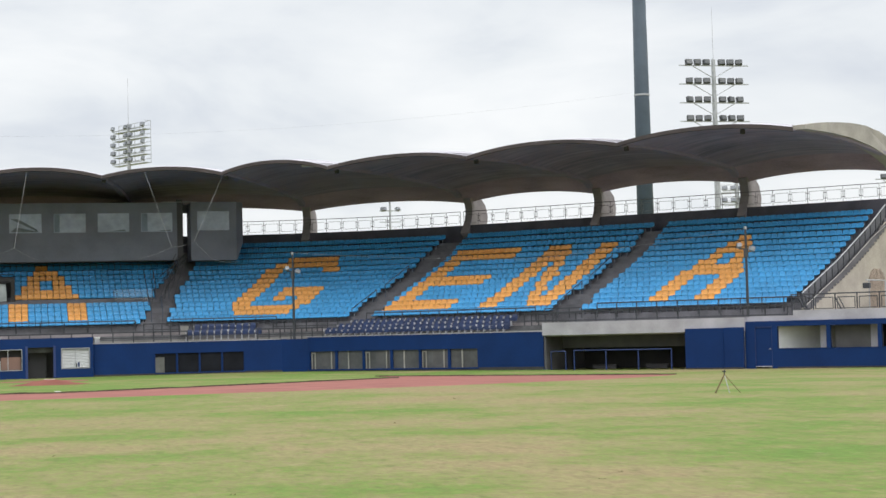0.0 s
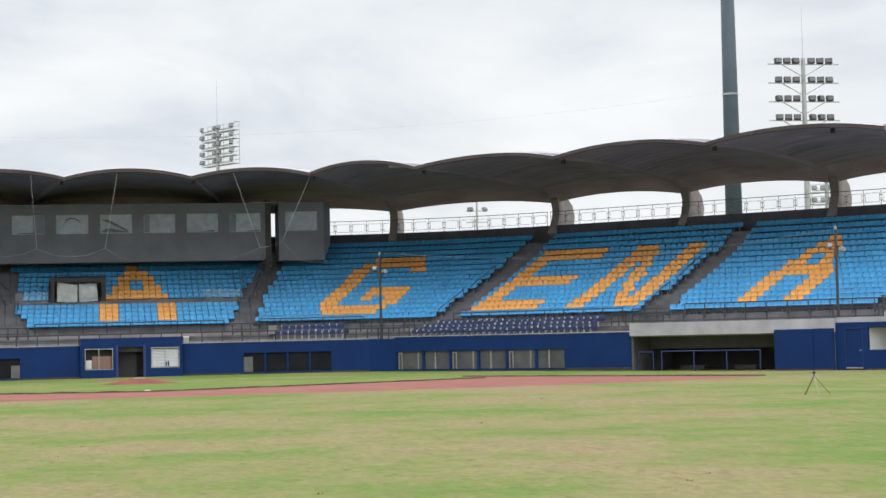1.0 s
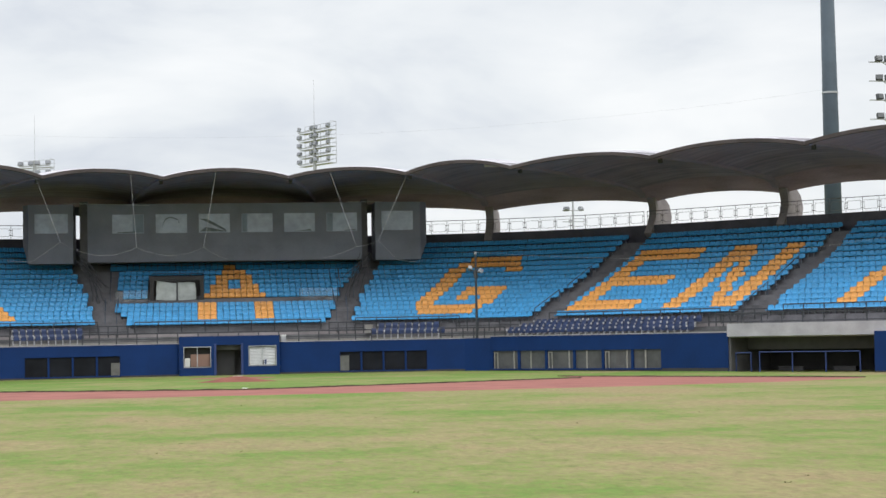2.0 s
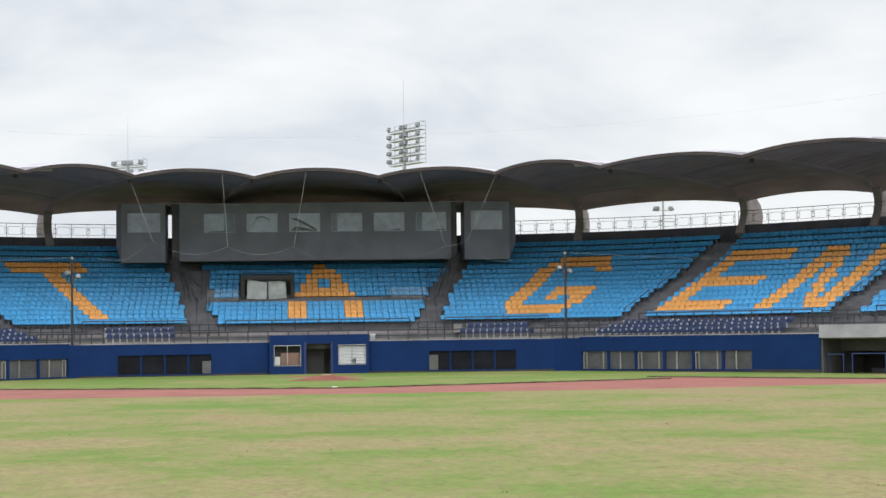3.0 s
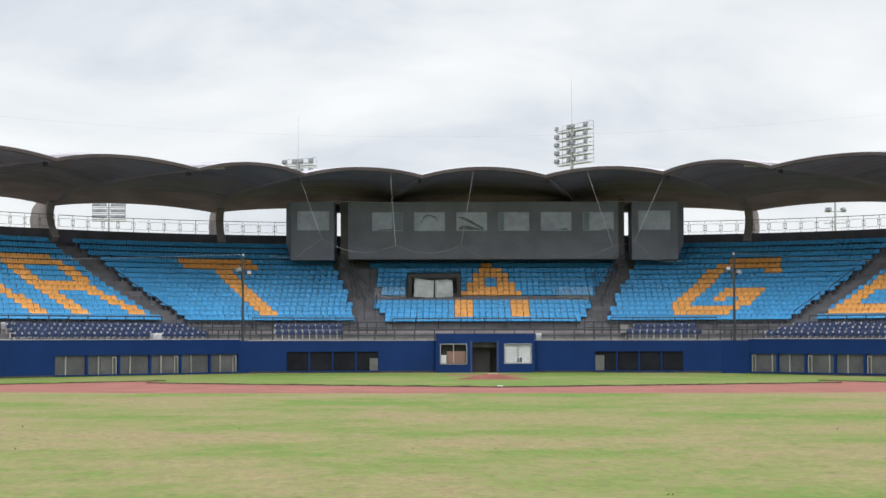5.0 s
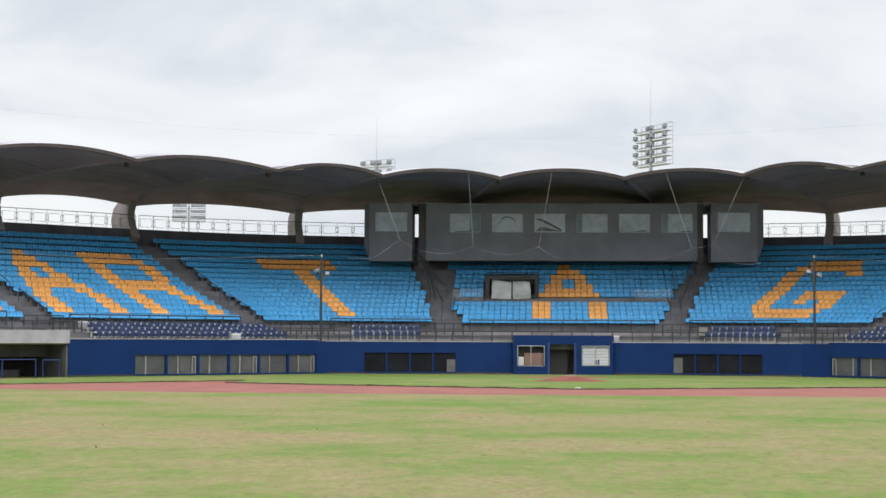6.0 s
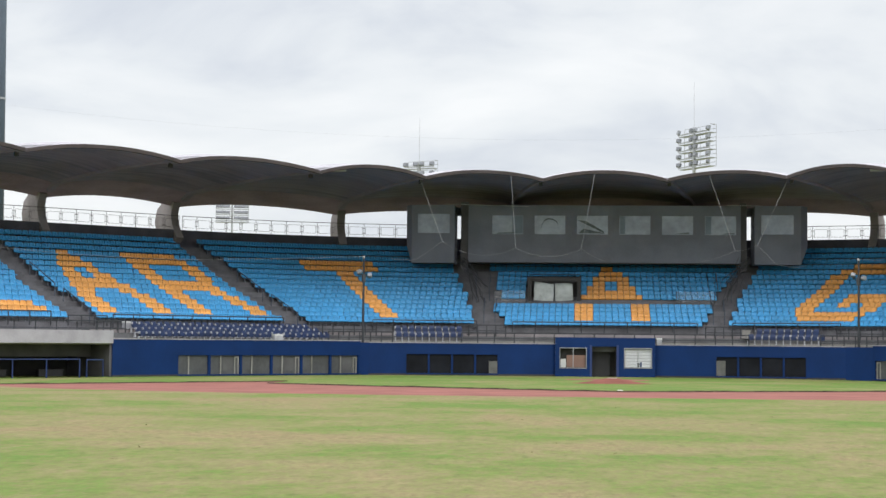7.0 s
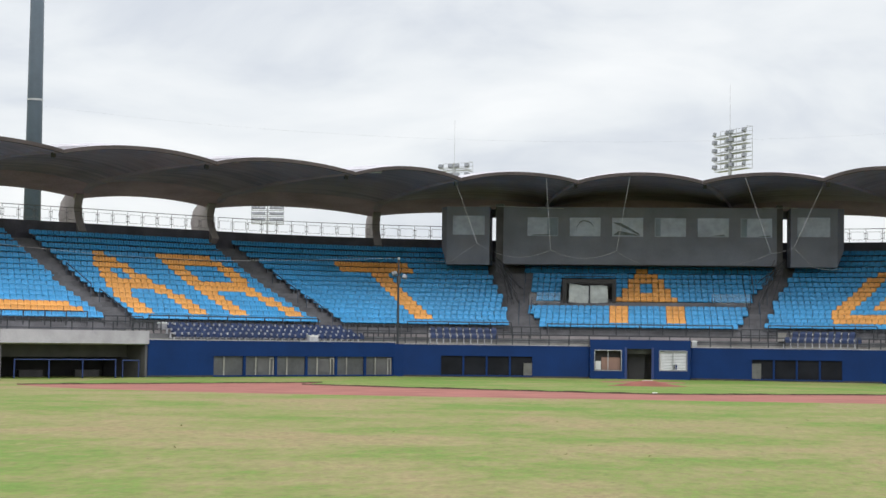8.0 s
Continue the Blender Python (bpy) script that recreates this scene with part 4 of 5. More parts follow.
def edge_beam(f0, f1):
    """The thin rounded lip along the front of a vault."""
    nu, verts, faces = 18, [], []
    prof = [(-3.06, -0.11), (-2.9, -0.14), (-2.9, 0.15), (-3.06, 0.165)]
    for j in range(nu + 1):
        u = j / nu
        arch = 1 - abs(2 * u - 1) ** 2.1
        verts += [roof_spot(f0 + (f1 - f0) * u, o, 15.74 + 0.66 * arch + z + roof_fit(f0 + (f1 - f0) * u, 0)) for o, z in prof]
    for j in range(nu):
        for k in range(4):
            a, b = j * 4 + k, j * 4 + (k + 1) % 4
            faces.append((a, b, b + 4, a + 4))
    faces += [(0, 1, 2, 3), (nu * 4 + 3, nu * 4 + 2, nu * 4 + 1, nu * 4)]
    return mesh_of("edge_beam", verts, faces)


def roof():
    r = thing("roof", "scalloped concrete shell roof in vaulted bays, weathered grey brown", "grandstand roof", pose(0, 150, 0), kind="structure")
    inv = r.matrix_basis.inverted()
    fr = [-f for f in BAY_FRONT[::-1]] + BAY_FRONT
    rr = [-f for f in BAY_REAR[::-1]] + BAY_REAR
    for i in range(len(fr) - 1):
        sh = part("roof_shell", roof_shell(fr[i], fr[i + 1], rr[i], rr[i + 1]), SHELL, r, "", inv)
        for p in sh.data.polygons:
            p.use_smooth = False
        part("edge_beam", edge_beam(fr[i] + 0.02, fr[i + 1] - 0.02), FASCIA, r, "brown stained concrete lip along the front edge", inv)
    for f in [f for f in fr[1:-1] if abs(f) > 20]:
        # pale gutter plate that stands up behind each valley
        d = -2.3 if f > 0 else 2.3
        q = []
        for o in (-2.62, -2.58):
            g = roof_fit(f, 0)
            q += [roof_spot(f + d, o, 16.0 + g), roof_spot(f - d * 0.12, o, 15.8 + g), roof_spot(f - d * 0.12, o, 16.12 + g), roof_spot(f + d, o, 16.42 + g)]
        part("gutter_plate", mesh_of("gutter_plate", q, list(BOX_FACES)), PALE, r, "thin pale gutter plate behind a valley", inv)
    for f, q in list(zip(fr, rr)):
        # valley rib under the joint of two vaults
        verts, faces = [], []
        for off, z, rise in SOFFIT:
            v = (off + 3) / 19.1
            s = f * (1 - v) + q * v
            h = heading(s)
            x, y, z = roof_spot(s, off, z)
            if off > 15.2:
                break                              # it dies into the rear band
            w = 0.16 + 0.20 * v
            for du, dz in ((-w, 0.04), (w, 0.04), (w * 0.7, -0.10 - 0.14 * v), (-w * 0.7, -0.10 - 0.14 * v)):
                verts.append((x + du * math.cos(h), y - du * math.sin(h), z + dz + roof_fit(s, v)))
        for k in range(len(verts) // 4 - 1):
            for j in range(4):
                a, b = 4 * k + j, 4 * k + (j + 1) % 4
                faces.append((a, b, b + 4, a + 4))
        faces += [(0, 1, 2, 3)]
        rib = part("valley_rib", mesh_of("valley_rib", verts, faces), SHELL, r, "", inv)
        e = f * 0.93 + q * 0.07 if f < 60 else 59.2            # the last one hangs inside the end vault
        x, y, z = roof_spot(e, -1.7, 15.75 if f < 60 else 16.25)
        part("drain_spout", box(-0.14, 0.14, -0.14, 0.14, -0.36, 0.0, 0.02), DARK, rib, "small dark spout under the valley", pose(x, y, z + roof_fit(f, 0.07), 0, 0, -math.degrees(heading(f))))


def column(s):
    """A curved fin that carries the roof from the parapet."""
    front = [(14.95, 11.3), (15.25, 11.75), (15.62, 12.3), (15.85, 12.95), (15.85, 13.45), (15.7, 13.9), (15.5, 14.3)]
    back = [(15.7, 14.42), (17.3, 14.4), (18.1, 13.8), (18.45, 12.8), (18.2, 11.9), (17.6, 10.9), (15.75, 10.6)]
    prof = front + back
    n, verts = len(prof), []
    for w in (-0.36, 0.36):
        verts += [(w, o - 16, z) for o, z in prof]
    faces = [tuple(range(n)), tuple(range(n, 2 * n))[::-1]] + [(k, (k + 1) % n, n + (k + 1) % n, n + k) for k in range(n)]
    me = mesh_of("column", verts, faces)
    ob = part("column", me, COLUMN, None, "", place(s, 16, 0))
    tagged(ob, "curved concrete fin column between parapet and roof", "column", "roof columns", "structure")


roof()
for q in (-53.5, -40.3, -27.4, -17.86, 18.1, 27.5, 40.3, 53.5):
    column(q)


PARAPET_RAIL = material("weathered_rail_paint", (0.13, 0.12, 0.125), 0.6, metal=0.2, var=0.2, scale=3)


def back_rail(s0, s1, step=1.46):
    """Railing on the parapet: posts, top rail and in every field a frame held by short stubs."""
    r = thing("parapet_railing", "thin grey steel railing with rectangular frames on the parapet", "railing", place((s0 + s1) / 2, 15.62, 11.98))
    inv = r.matrix_basis.inverted()
    part("top_rail", bar_along(s0, s1, 15.62, 13.2, 0.026), PARAPET_RAIL, r, "", inv)
    ss = steps_between(s0, s1, step)
    for a in ss:
        x, y = spot(a, 15.62)
        part("post", tube((x, y, 11.98), (x, y, 13.2), 0.024, n=6), PARAPET_RAIL, r, "", inv)
    for a, b in zip(ss, ss[1:]):
        at = lambda k, z: (*spot(a + (b - a) * k, 15.62), z)
        p = [at(0.10, 12.22), at(0.90, 12.22), at(0.90, 12.92), at(0.10, 12.92)]
        bars = [tube_data(p[i], p[(i + 1) % 4], 0.015, n=5) for i in range(4)]
        bars += [tube_data(at(u, z), at(v, z), 0.024, n=5) for u, v in ((0.0, 0.10), (0.90, 1.0)) for z in (12.34, 12.78)]
        part("panel_frame", joined("panel_frame", *bars), PARAPET_RAIL, r, "", inv)


back_rail(12.3, 27.0, 0.87)
back_rail(27.2, 67.5)
back_rail(-27.0, -12.3, 0.87)
back_rail(-60.0, -27.2)


def front_rail(s0, s1, off, z0, z1, step=1.9, mid=0.5):
    r = thing("terrace_railing", "dark grey steel railing along the front of the seats", "railing", place((s0 + s1) / 2, off, z0))
    inv = r.matrix_basis.inverted()
    part("top_rail", bar_along(s0, s1, off, z1, 0.045), STEEL, r, "", inv)
    part("middle_rail", bar_along(s0, s1, off, z0 + (z1 - z0) * mid, 0.035), STEEL, r, "", inv)
    for a in steps_between(s0, s1, step):
        x, y = spot(a, off)
        part("post", tube((x, y, z0), (x, y, z1), 0.045, n=6), STEEL, r, "", inv)


front_rail(-7.5, 7.6, -0.75, 3.4, 4.25)
front_rail(48.7, 64.8, -0.75, 3.5, 4.52, 1.75, 0.62)
front_rail(-62, -48.6, -0.75, 3.5, 4.52, 1.75, 0.55)
front_rail(44.3, 47.4, -0.75, 3.5, 4.24, 1.5)
front_rail(-47.2, -44.0, -0.75, 3.5, 4.24, 1.5)
front_rail(28.0, 43.5, -0.75, 3.4, 4.35)
front_rail(-43.5, -28.0, -0.75, 3.4, 4.35)
front_rail(10.5, 19.5, -0.75, 3.4, 4.3)
front_rail(-19.5, -10.5, -0.75, 3.4, 4.3)
front_rail(45.8, 65.0, -4.6, 3.18, 3.9, 1.72, 0.17)
front_rail(-60, -45.5, -4.6, 3.18, 3.83, 1.72, 0.2)
front_rail(-12, 12, -4.3, 2.42, 3.3, 1.6)
front_rail(19, 26, -4.3, 2.42, 3.3, 1.3)
front_rail(-26, -19, -4.3, 2.42, 3.3, 1.3)

# ---------------------------------------------------------------- masts and lamps


def mast(x, y):
    m = thing("net_mast", "tall dark green tapered steel mast behind the stand", "mast", pose(x, y, -0.1))
    part("shaft", mesh_of("shaft", *tube_data((0, 0, 0), (0, 0, 46), 0.95, 0.60, 28), True), POLE, m)
    part("collar", mesh_of("collar", *tube_data((0, 0, 26.0), (0, 0, 26.18), 0.80, 0.80, 28)), GALV, m, "pale metal collar")
    part("base_plate", tube((0, 0, 0), (0, 0, 0.3), 1.3, 1.3, 20), GALV, m)


mast(59.8, 167.0)
mast(-59.2, 168.5)


def flood(parent, m, mat=None, glass=None):
    """A floodlight: housing, lens and yoke."""
    h = part("floodlight", box(-0.38, 0.38, -0.2, 0.22, -0.29, 0.29, 0.06), mat or LAMP, parent, "", m)
    part("lens", box(-0.31, 0.31, -0.23, -0.19, -0.22, 0.22), glass or LENS, h, "dull glass lens")


def lamp_tower(x, y, top, rows, per_side, width, turn, label, gap=2.05, frames=False, thick=0.42, deep=0.9):
    t = thing("floodlight_tower", label, "floodlight tower", pose(x, y, -0.1, 0, 0, turn), "floodlight towers")
    part("mast", tube((0, 0, 0), (0, 0, top + 0.6), thick, thick * 0.5, 12), GALV, t)
    part("lightning_rod", tube((0, 0, top + 0.6), (0, 0, top + 6.3), 0.03, 0.012, 5), GALV, t)
    for k in range(rows):
        z = top - gap * k
        part("crossbar", box(-width / 2, width / 2, -0.12, 0.0, z - 0.12, z), GALV, t)
        for sg in (-1, 1):
            if not frames:
                part("brace", tube((0, 0, z - 1.4), (sg * width * 0.3, 0, z - 0.1), 0.05, n=6), GALV, t)
            for j in range(per_side):
                first = 0.5 if frames else 0.87
                dx = sg * (first + j * (width / 2 - first - (0.25 if frames else 1.1)) / max(1, per_side - 1))
                # Far framed towers have paler lamps, haze being put into their colour.
                flood(t, pose(dx, -0.15, z + 0.30, -12, 0, random.uniform(-25, 25)) @ Matrix.Scale(0.62 if per_side == 4 else 0.85 if frames else 1.0, 4), LAMP_PALE if frames else LAMP, LENS_PALE if frames else LENS)
        if frames:
            part("walkway", box(-width / 2, width / 2, 0.0, deep, z - 0.3, z - 0.24), GALV, t)
            e = width / 2
            bars = [((-e, deep, z + 0.75), (e, deep, z + 0.75)), ((-e, deep, z + 0.25), (e, deep, z + 0.25)), ((e, 0, z + 0.75), (e, deep, z + 0.75))]
            bars += [((k * e, deep, z - 0.3), (k * e, deep, z + 0.75)) for k in (-1, 0.0, 1)]
            part("guard_rail", joined("guard_rail", *[tube_data(p, q, 0.03, n=5) for p, q in bars]), GALV, t)
    return t


lamp_tower(71.15, 175.5, 30.55, 4, 3, 7.9, 0, "pale steel floodlight tower with four crossbars of lamps", 2.0)
lamp_tower(12.0, 219.5, 28.75, 5, 2, 7.0, -60, "pale steel floodlight tower with five stacked rows of lamps", 1.03, True, 0.36)
lamp_tower(-23.1, 229.0, 25.4, 2, 2, 4.6, -28, "far pale floodlight tower just above the roof", 1.2, True)
lamp_tower(-47.1, 225.5, 19.5, 3, 4, 4.2, 10, "far pale floodlight tower behind the parapet", 0.75, True, 0.2)
lamp_tower(107.2, 204.0, 20.75, 1, 3, 5.4, 0, "far floodlight tower low behind the parapet")
lamp_tower(86.0, 205.0, 21.0, 3, 2, 3.6, -10, "far pale floodlight tower behind the parapet", 1.5, True)


def street_light(x, y, top):
    t = thing("twin_lamp_post", "grey steel post with two area lights behind the stand", "lamp post", pose(x, y, -0.1))
    part("pole", tube((0, 0, 0), (0, 0, top + 3.0), 0.15, 0.11, 10), GALV, t)
    for z in (top, top - 1.35):
        part("crossarm", box(-1.3, 1.3, -0.04, 0.04, z - 0.05, z + 0.05), GALV, t)
    for dx, turn in ((-0.8, -35), (0.95, 50)):
        flood(t, pose(dx, 0, top + 0.2, -35, 0, turn) @ Matrix.Diagonal((0.95, 0.9, 0.8, 1)), LAMP_PALE)


street_light(41.75, 205.5, 17.35)


def wall_post(s):
    t = thing("wall_lamp_post", "slim dark post with two white floodlights on the field wall", "lamp post", place(s, -4.55, 0), "lamp posts of the field wall")
    part("pole", tube((0, 0, 2.40), (0, 0, 9.2), 0.105, 0.075, 10), STEEL, t)
    part("crossarm", box(-0.5, 0.5, -0.04, 0.04, 7.75, 7.83), STEEL, t)
    part("bracket", box(-0.12, 0.12, -0.15, 0.1, 7.2, 7.8, 0.02), LAMP, t)
    for dx, a in ((-0.45, 35), (0.5, -35)):
        h = part("floodlight", box(-0.17, 0.17, -0.2, 0.15, -0.15, 0.17, 0.07), LAMP_PALE, t, "pale floodlight head", pose(dx, -0.1, 8.0 if dx < 0 else 7.75, -20, 0, a))
        part("lens", box(-0.13, 0.13, -0.22, -0.19, -0.11, 0.13), LENS_PALE, h)
    part("pulley", box(-0.08, 0.08, -0.08, 0.08, 9.1, 9.3, 0.02), GALV, t)


wall_post(-22.3)
wall_post(23.0)
wall_post(62.15)

# ---------------------------------------------------------------- end of the stand and of the roof


def roof_end():
    """The bare rib that closes the last vault."""
    top = [(-3.0, 16.02), (0.0, 16.42), (3.0, 16.68), (6.0, 16.88), (9.0, 16.93), (12.0, 16.72), (14.5, 16.25), (16.5, 15.4), (17.6, 14.2)]
    low = [(16.6, 13.9), (15.4, 14.5), (13.0, 15.05), (10.0, 15.5), (6.0, 15.8), (2.0, 15.85), (-3.0, 15.72)]
    prof, verts = top + low, []
    for s in (65.15, 66.15):
        verts += [roof_spot(s - 1.8 * (1 - min((o + 3) / 19.1, 1)), o, z) for o, z in prof]
    n = len(prof)
    faces = [tuple(range(n)), tuple(range(n, 2 * n))[::-1]] + [(k, (k + 1) % n, n + (k + 1) % n, n + k) for k in range(n)]
    tagged(part("roof_end_rib", mesh_of("roof_end_rib", verts, faces), RIB), "pale bare concrete rib closing the end of the roof", "roof rib", kind="structure")


SLATE = material("slate_grey_panel", (0.085, 0.085, 0.095), 0.6, var=0.15)


def edge_s(o):
    """The end of the stand runs askew to the rows."""
    return 64.38 + 0.085 * o


def stand_end():
    """Side wall of the stand, the stepped stair edge over it and a panelled balustrade."""
    prof = [(-0.6, -0.2), (-0.6, row_z(0) - 0.05)] + [(-0.55 + TREAD * i, row_z(i) - 0.3) for i in range(1, ROWS_N)] + [(15.5, row_z(15) - 0.2), (15.5, -0.2)]
    verts, n = [], len(prof)
    for s in (0.05, 0.3):
        verts += [(*spot(edge_s(o) + s, o), z) for o, z in prof]
    faces = [tuple(range(n)), tuple(range(n, 2 * n))[::-1]] + [(k, (k + 1) % n, n + (k + 1) % n, n + k) for k in range(n)]
    w = tagged(part("wall_stand_end", mesh_of("wall_stand_end", verts, faces), BEIGE), "beige rendered side wall of the stand", "wall", kind="structure")
    for i in range(ROWS_N):
        o = -0.55 + TREAD * i
        p = [(T1 - 0.02, o), (edge_s(o) + 0.03, o), (edge_s(o + TREAD) + 0.03, o + TREAD), (T1 - 0.02, o + TREAD)]
        part("landing", mesh_of("landing", [(*spot(*q), z) for z in (row_z(i) - 0.6, row_z(i) + 0.004) for q in p], list(BOX_FACES)), STEPS, w, "dark grey concrete step")
    low = []
    for i in range(ROWS_N):
        for k in (0, 1):
            o, z = -0.55 + TREAD * (i + k / 2), row_z(i) - 0.21 * (1 - k) - 0.06
            low += [(o, z), (o + TREAD / 2, z)]
    prof = [(15.0, row_z(15) + 0.15), (10.85, row_z(12) + 0.15), (5.15, row_z(6) + 0.15), (-0.6, row_z(0) + 0.15)] + low
    verts, n = [], len(prof)
    for s in (0.32, 0.42):
        verts += [(*spot(edge_s(o) + s, o), z) for o, z in prof]
    faces = [tuple(range(n)), tuple(range(n, 2 * n))[::-1]] + [(k, (k + 1) % n, n + (k + 1) % n, n + k) for k in range(n)]
    part("stair_string", mesh_of("stair_string", verts, faces), DARK_GREY, w, "dark sawtooth edge of the end stair")
    part("string_cap", joined("string_cap", *[tube_data((*spot(edge_s(o0) + 0.44, o0), z0), (*spot(edge_s(o1) + 0.44, o1), z1), 0.035, n=6) for (o0, z0), (o1, z1) in (((-0.6, row_z(0) + 0.17), (5.15, row_z(6) + 0.17)), ((5.15, row_z(6) + 0.17), (10.85, row_z(12) + 0.17)), ((10.85, row_z(12) + 0.17), (15.0, row_z(15) + 0.17)))]), CONCRETE, w, "pale line along the stair edge")
    b = thing("stair_balustrade", "grey panelled balustrade running down the end stair", "balustrade", place(65.0, 7.0, 7.0))
    inv = b.matrix_basis.inverted()
    for i in range(ROWS_N - 1):
        o0, o1 = -0.5 + TREAD * i, -0.5 + TREAD * (i + 1)
        z0, z1 = row_z(i), row_z(i + 1)
        q = []
        for s in (0.06, 0.14):
            e0, e1 = edge_s(o0 + 0.09) + s, edge_s(o1 - 0.05) + s
            q += [(*spot(e0, o0 + 0.09), z0 + 0.12), (*spot(e1, o1 - 0.05), z1 + 0.12), (*spot(e1, o1 - 0.05), z1 + 0.92), (*spot(e0, o0 + 0.09), z0 + 0.92)]
        part("panel", mesh_of("panel", q, list(BOX_FACES)), SLATE, b, "", inv)
        part("post", mesh_of("post", *wall_boxes(edge_s(o0) + 0.02, edge_s(o0) + 0.18, o0 - 0.05, o0 + 0.08, z0, z0 + 0.95)), STEEL, b, "", inv)
    bend = [(-0.5, row_z(0) + 0.99), (5.2, row_z(6) + 0.99), (10.9, row_z(12) + 0.99), (13.8, row_z(15) + 0.99)]
    for (o0, z0), (o1, z1) in zip(bend, bend[1:]):
        part("handrail", tube((*spot(edge_s(o0) + 0.1, o0), z0), (*spot(edge_s(o1) + 0.1, o1), z1), 0.05), GALV, b, "pale steel handrail", inv)
    # blocked arch of bare brick, and a pipe frame before it
    arch = thing("brick_arch", "patch of bare brown brick under an arch in the beige wall", "brick arch", place(65.7, 11.4, 3.3))
    inv = arch.matrix_basis.inverted()
    shared = mesh_of("brick", *box_data(-0.02, 0.05, 0.0, 0.235, 0.0, 0.075))
    shared.materials.append(BRICK)
    for r in range(38):
        z = 3.32 + r * 0.085
        half = 1.55 if z < 5.3 else math.sqrt(max(0.0, 1.55 ** 2 - (z - 5.3) ** 2 * 1.4))
        o = 11.4 - half + (0.12 if r % 2 else 0.0)
        while o < 11.4 + half - 0.2:
            part("brick", shared, BRICK, arch, "", inv @ place(edge_s(o) + 0.31, o, z))
            o += 0.25
    f = thing("pipe_frame", "grey pipe frame with a small floodlight at the side wall", "pipe frame", place(67.2, 8.0, 3.3))
    inv = f.matrix_basis.inverted()
    for o in (5.2, 8.6, 10.4):
        x, y = spot(67.2, o)
        part("upright", tube((x, y, 3.0), (x, y, 5.6), 0.04), GALV, f, "", inv)
    part("top_bar", tube((*spot(67.2, 4.6), 5.6), (*spot(67.2, 11.4), 5.6), 0.04), GALV, f, "", inv)
    part("floodlight", box(-0.25, 0.25, -0.2, 0.2, -0.2, 0.2, 0.06), STEEL, f, "", inv @ place(67.2, 4.7, 5.2))
    part("sheet", mesh_of("sheet", *wall_boxes(67.15, 67.19, 8.8, 10.3, 3.6, 5.5)), GALV, f, "pale sheet panel", inv)


def wall_boxes(s0, s1, o0, o1, z0, z1):
    p = [spot(s0, o0), spot(s1, o0), spot(s1, o1), spot(s0, o1)]
    return [(x, y, z) for z in (z0, z1) for x, y in p], list(BOX_FACES)


roof_end()
stand_end()


# ---------------------------------------------------------------- service building beyond the right passage


INFILL = material("grey_infill", (0.12, 0.115, 0.115), 0.85, var=0.15)


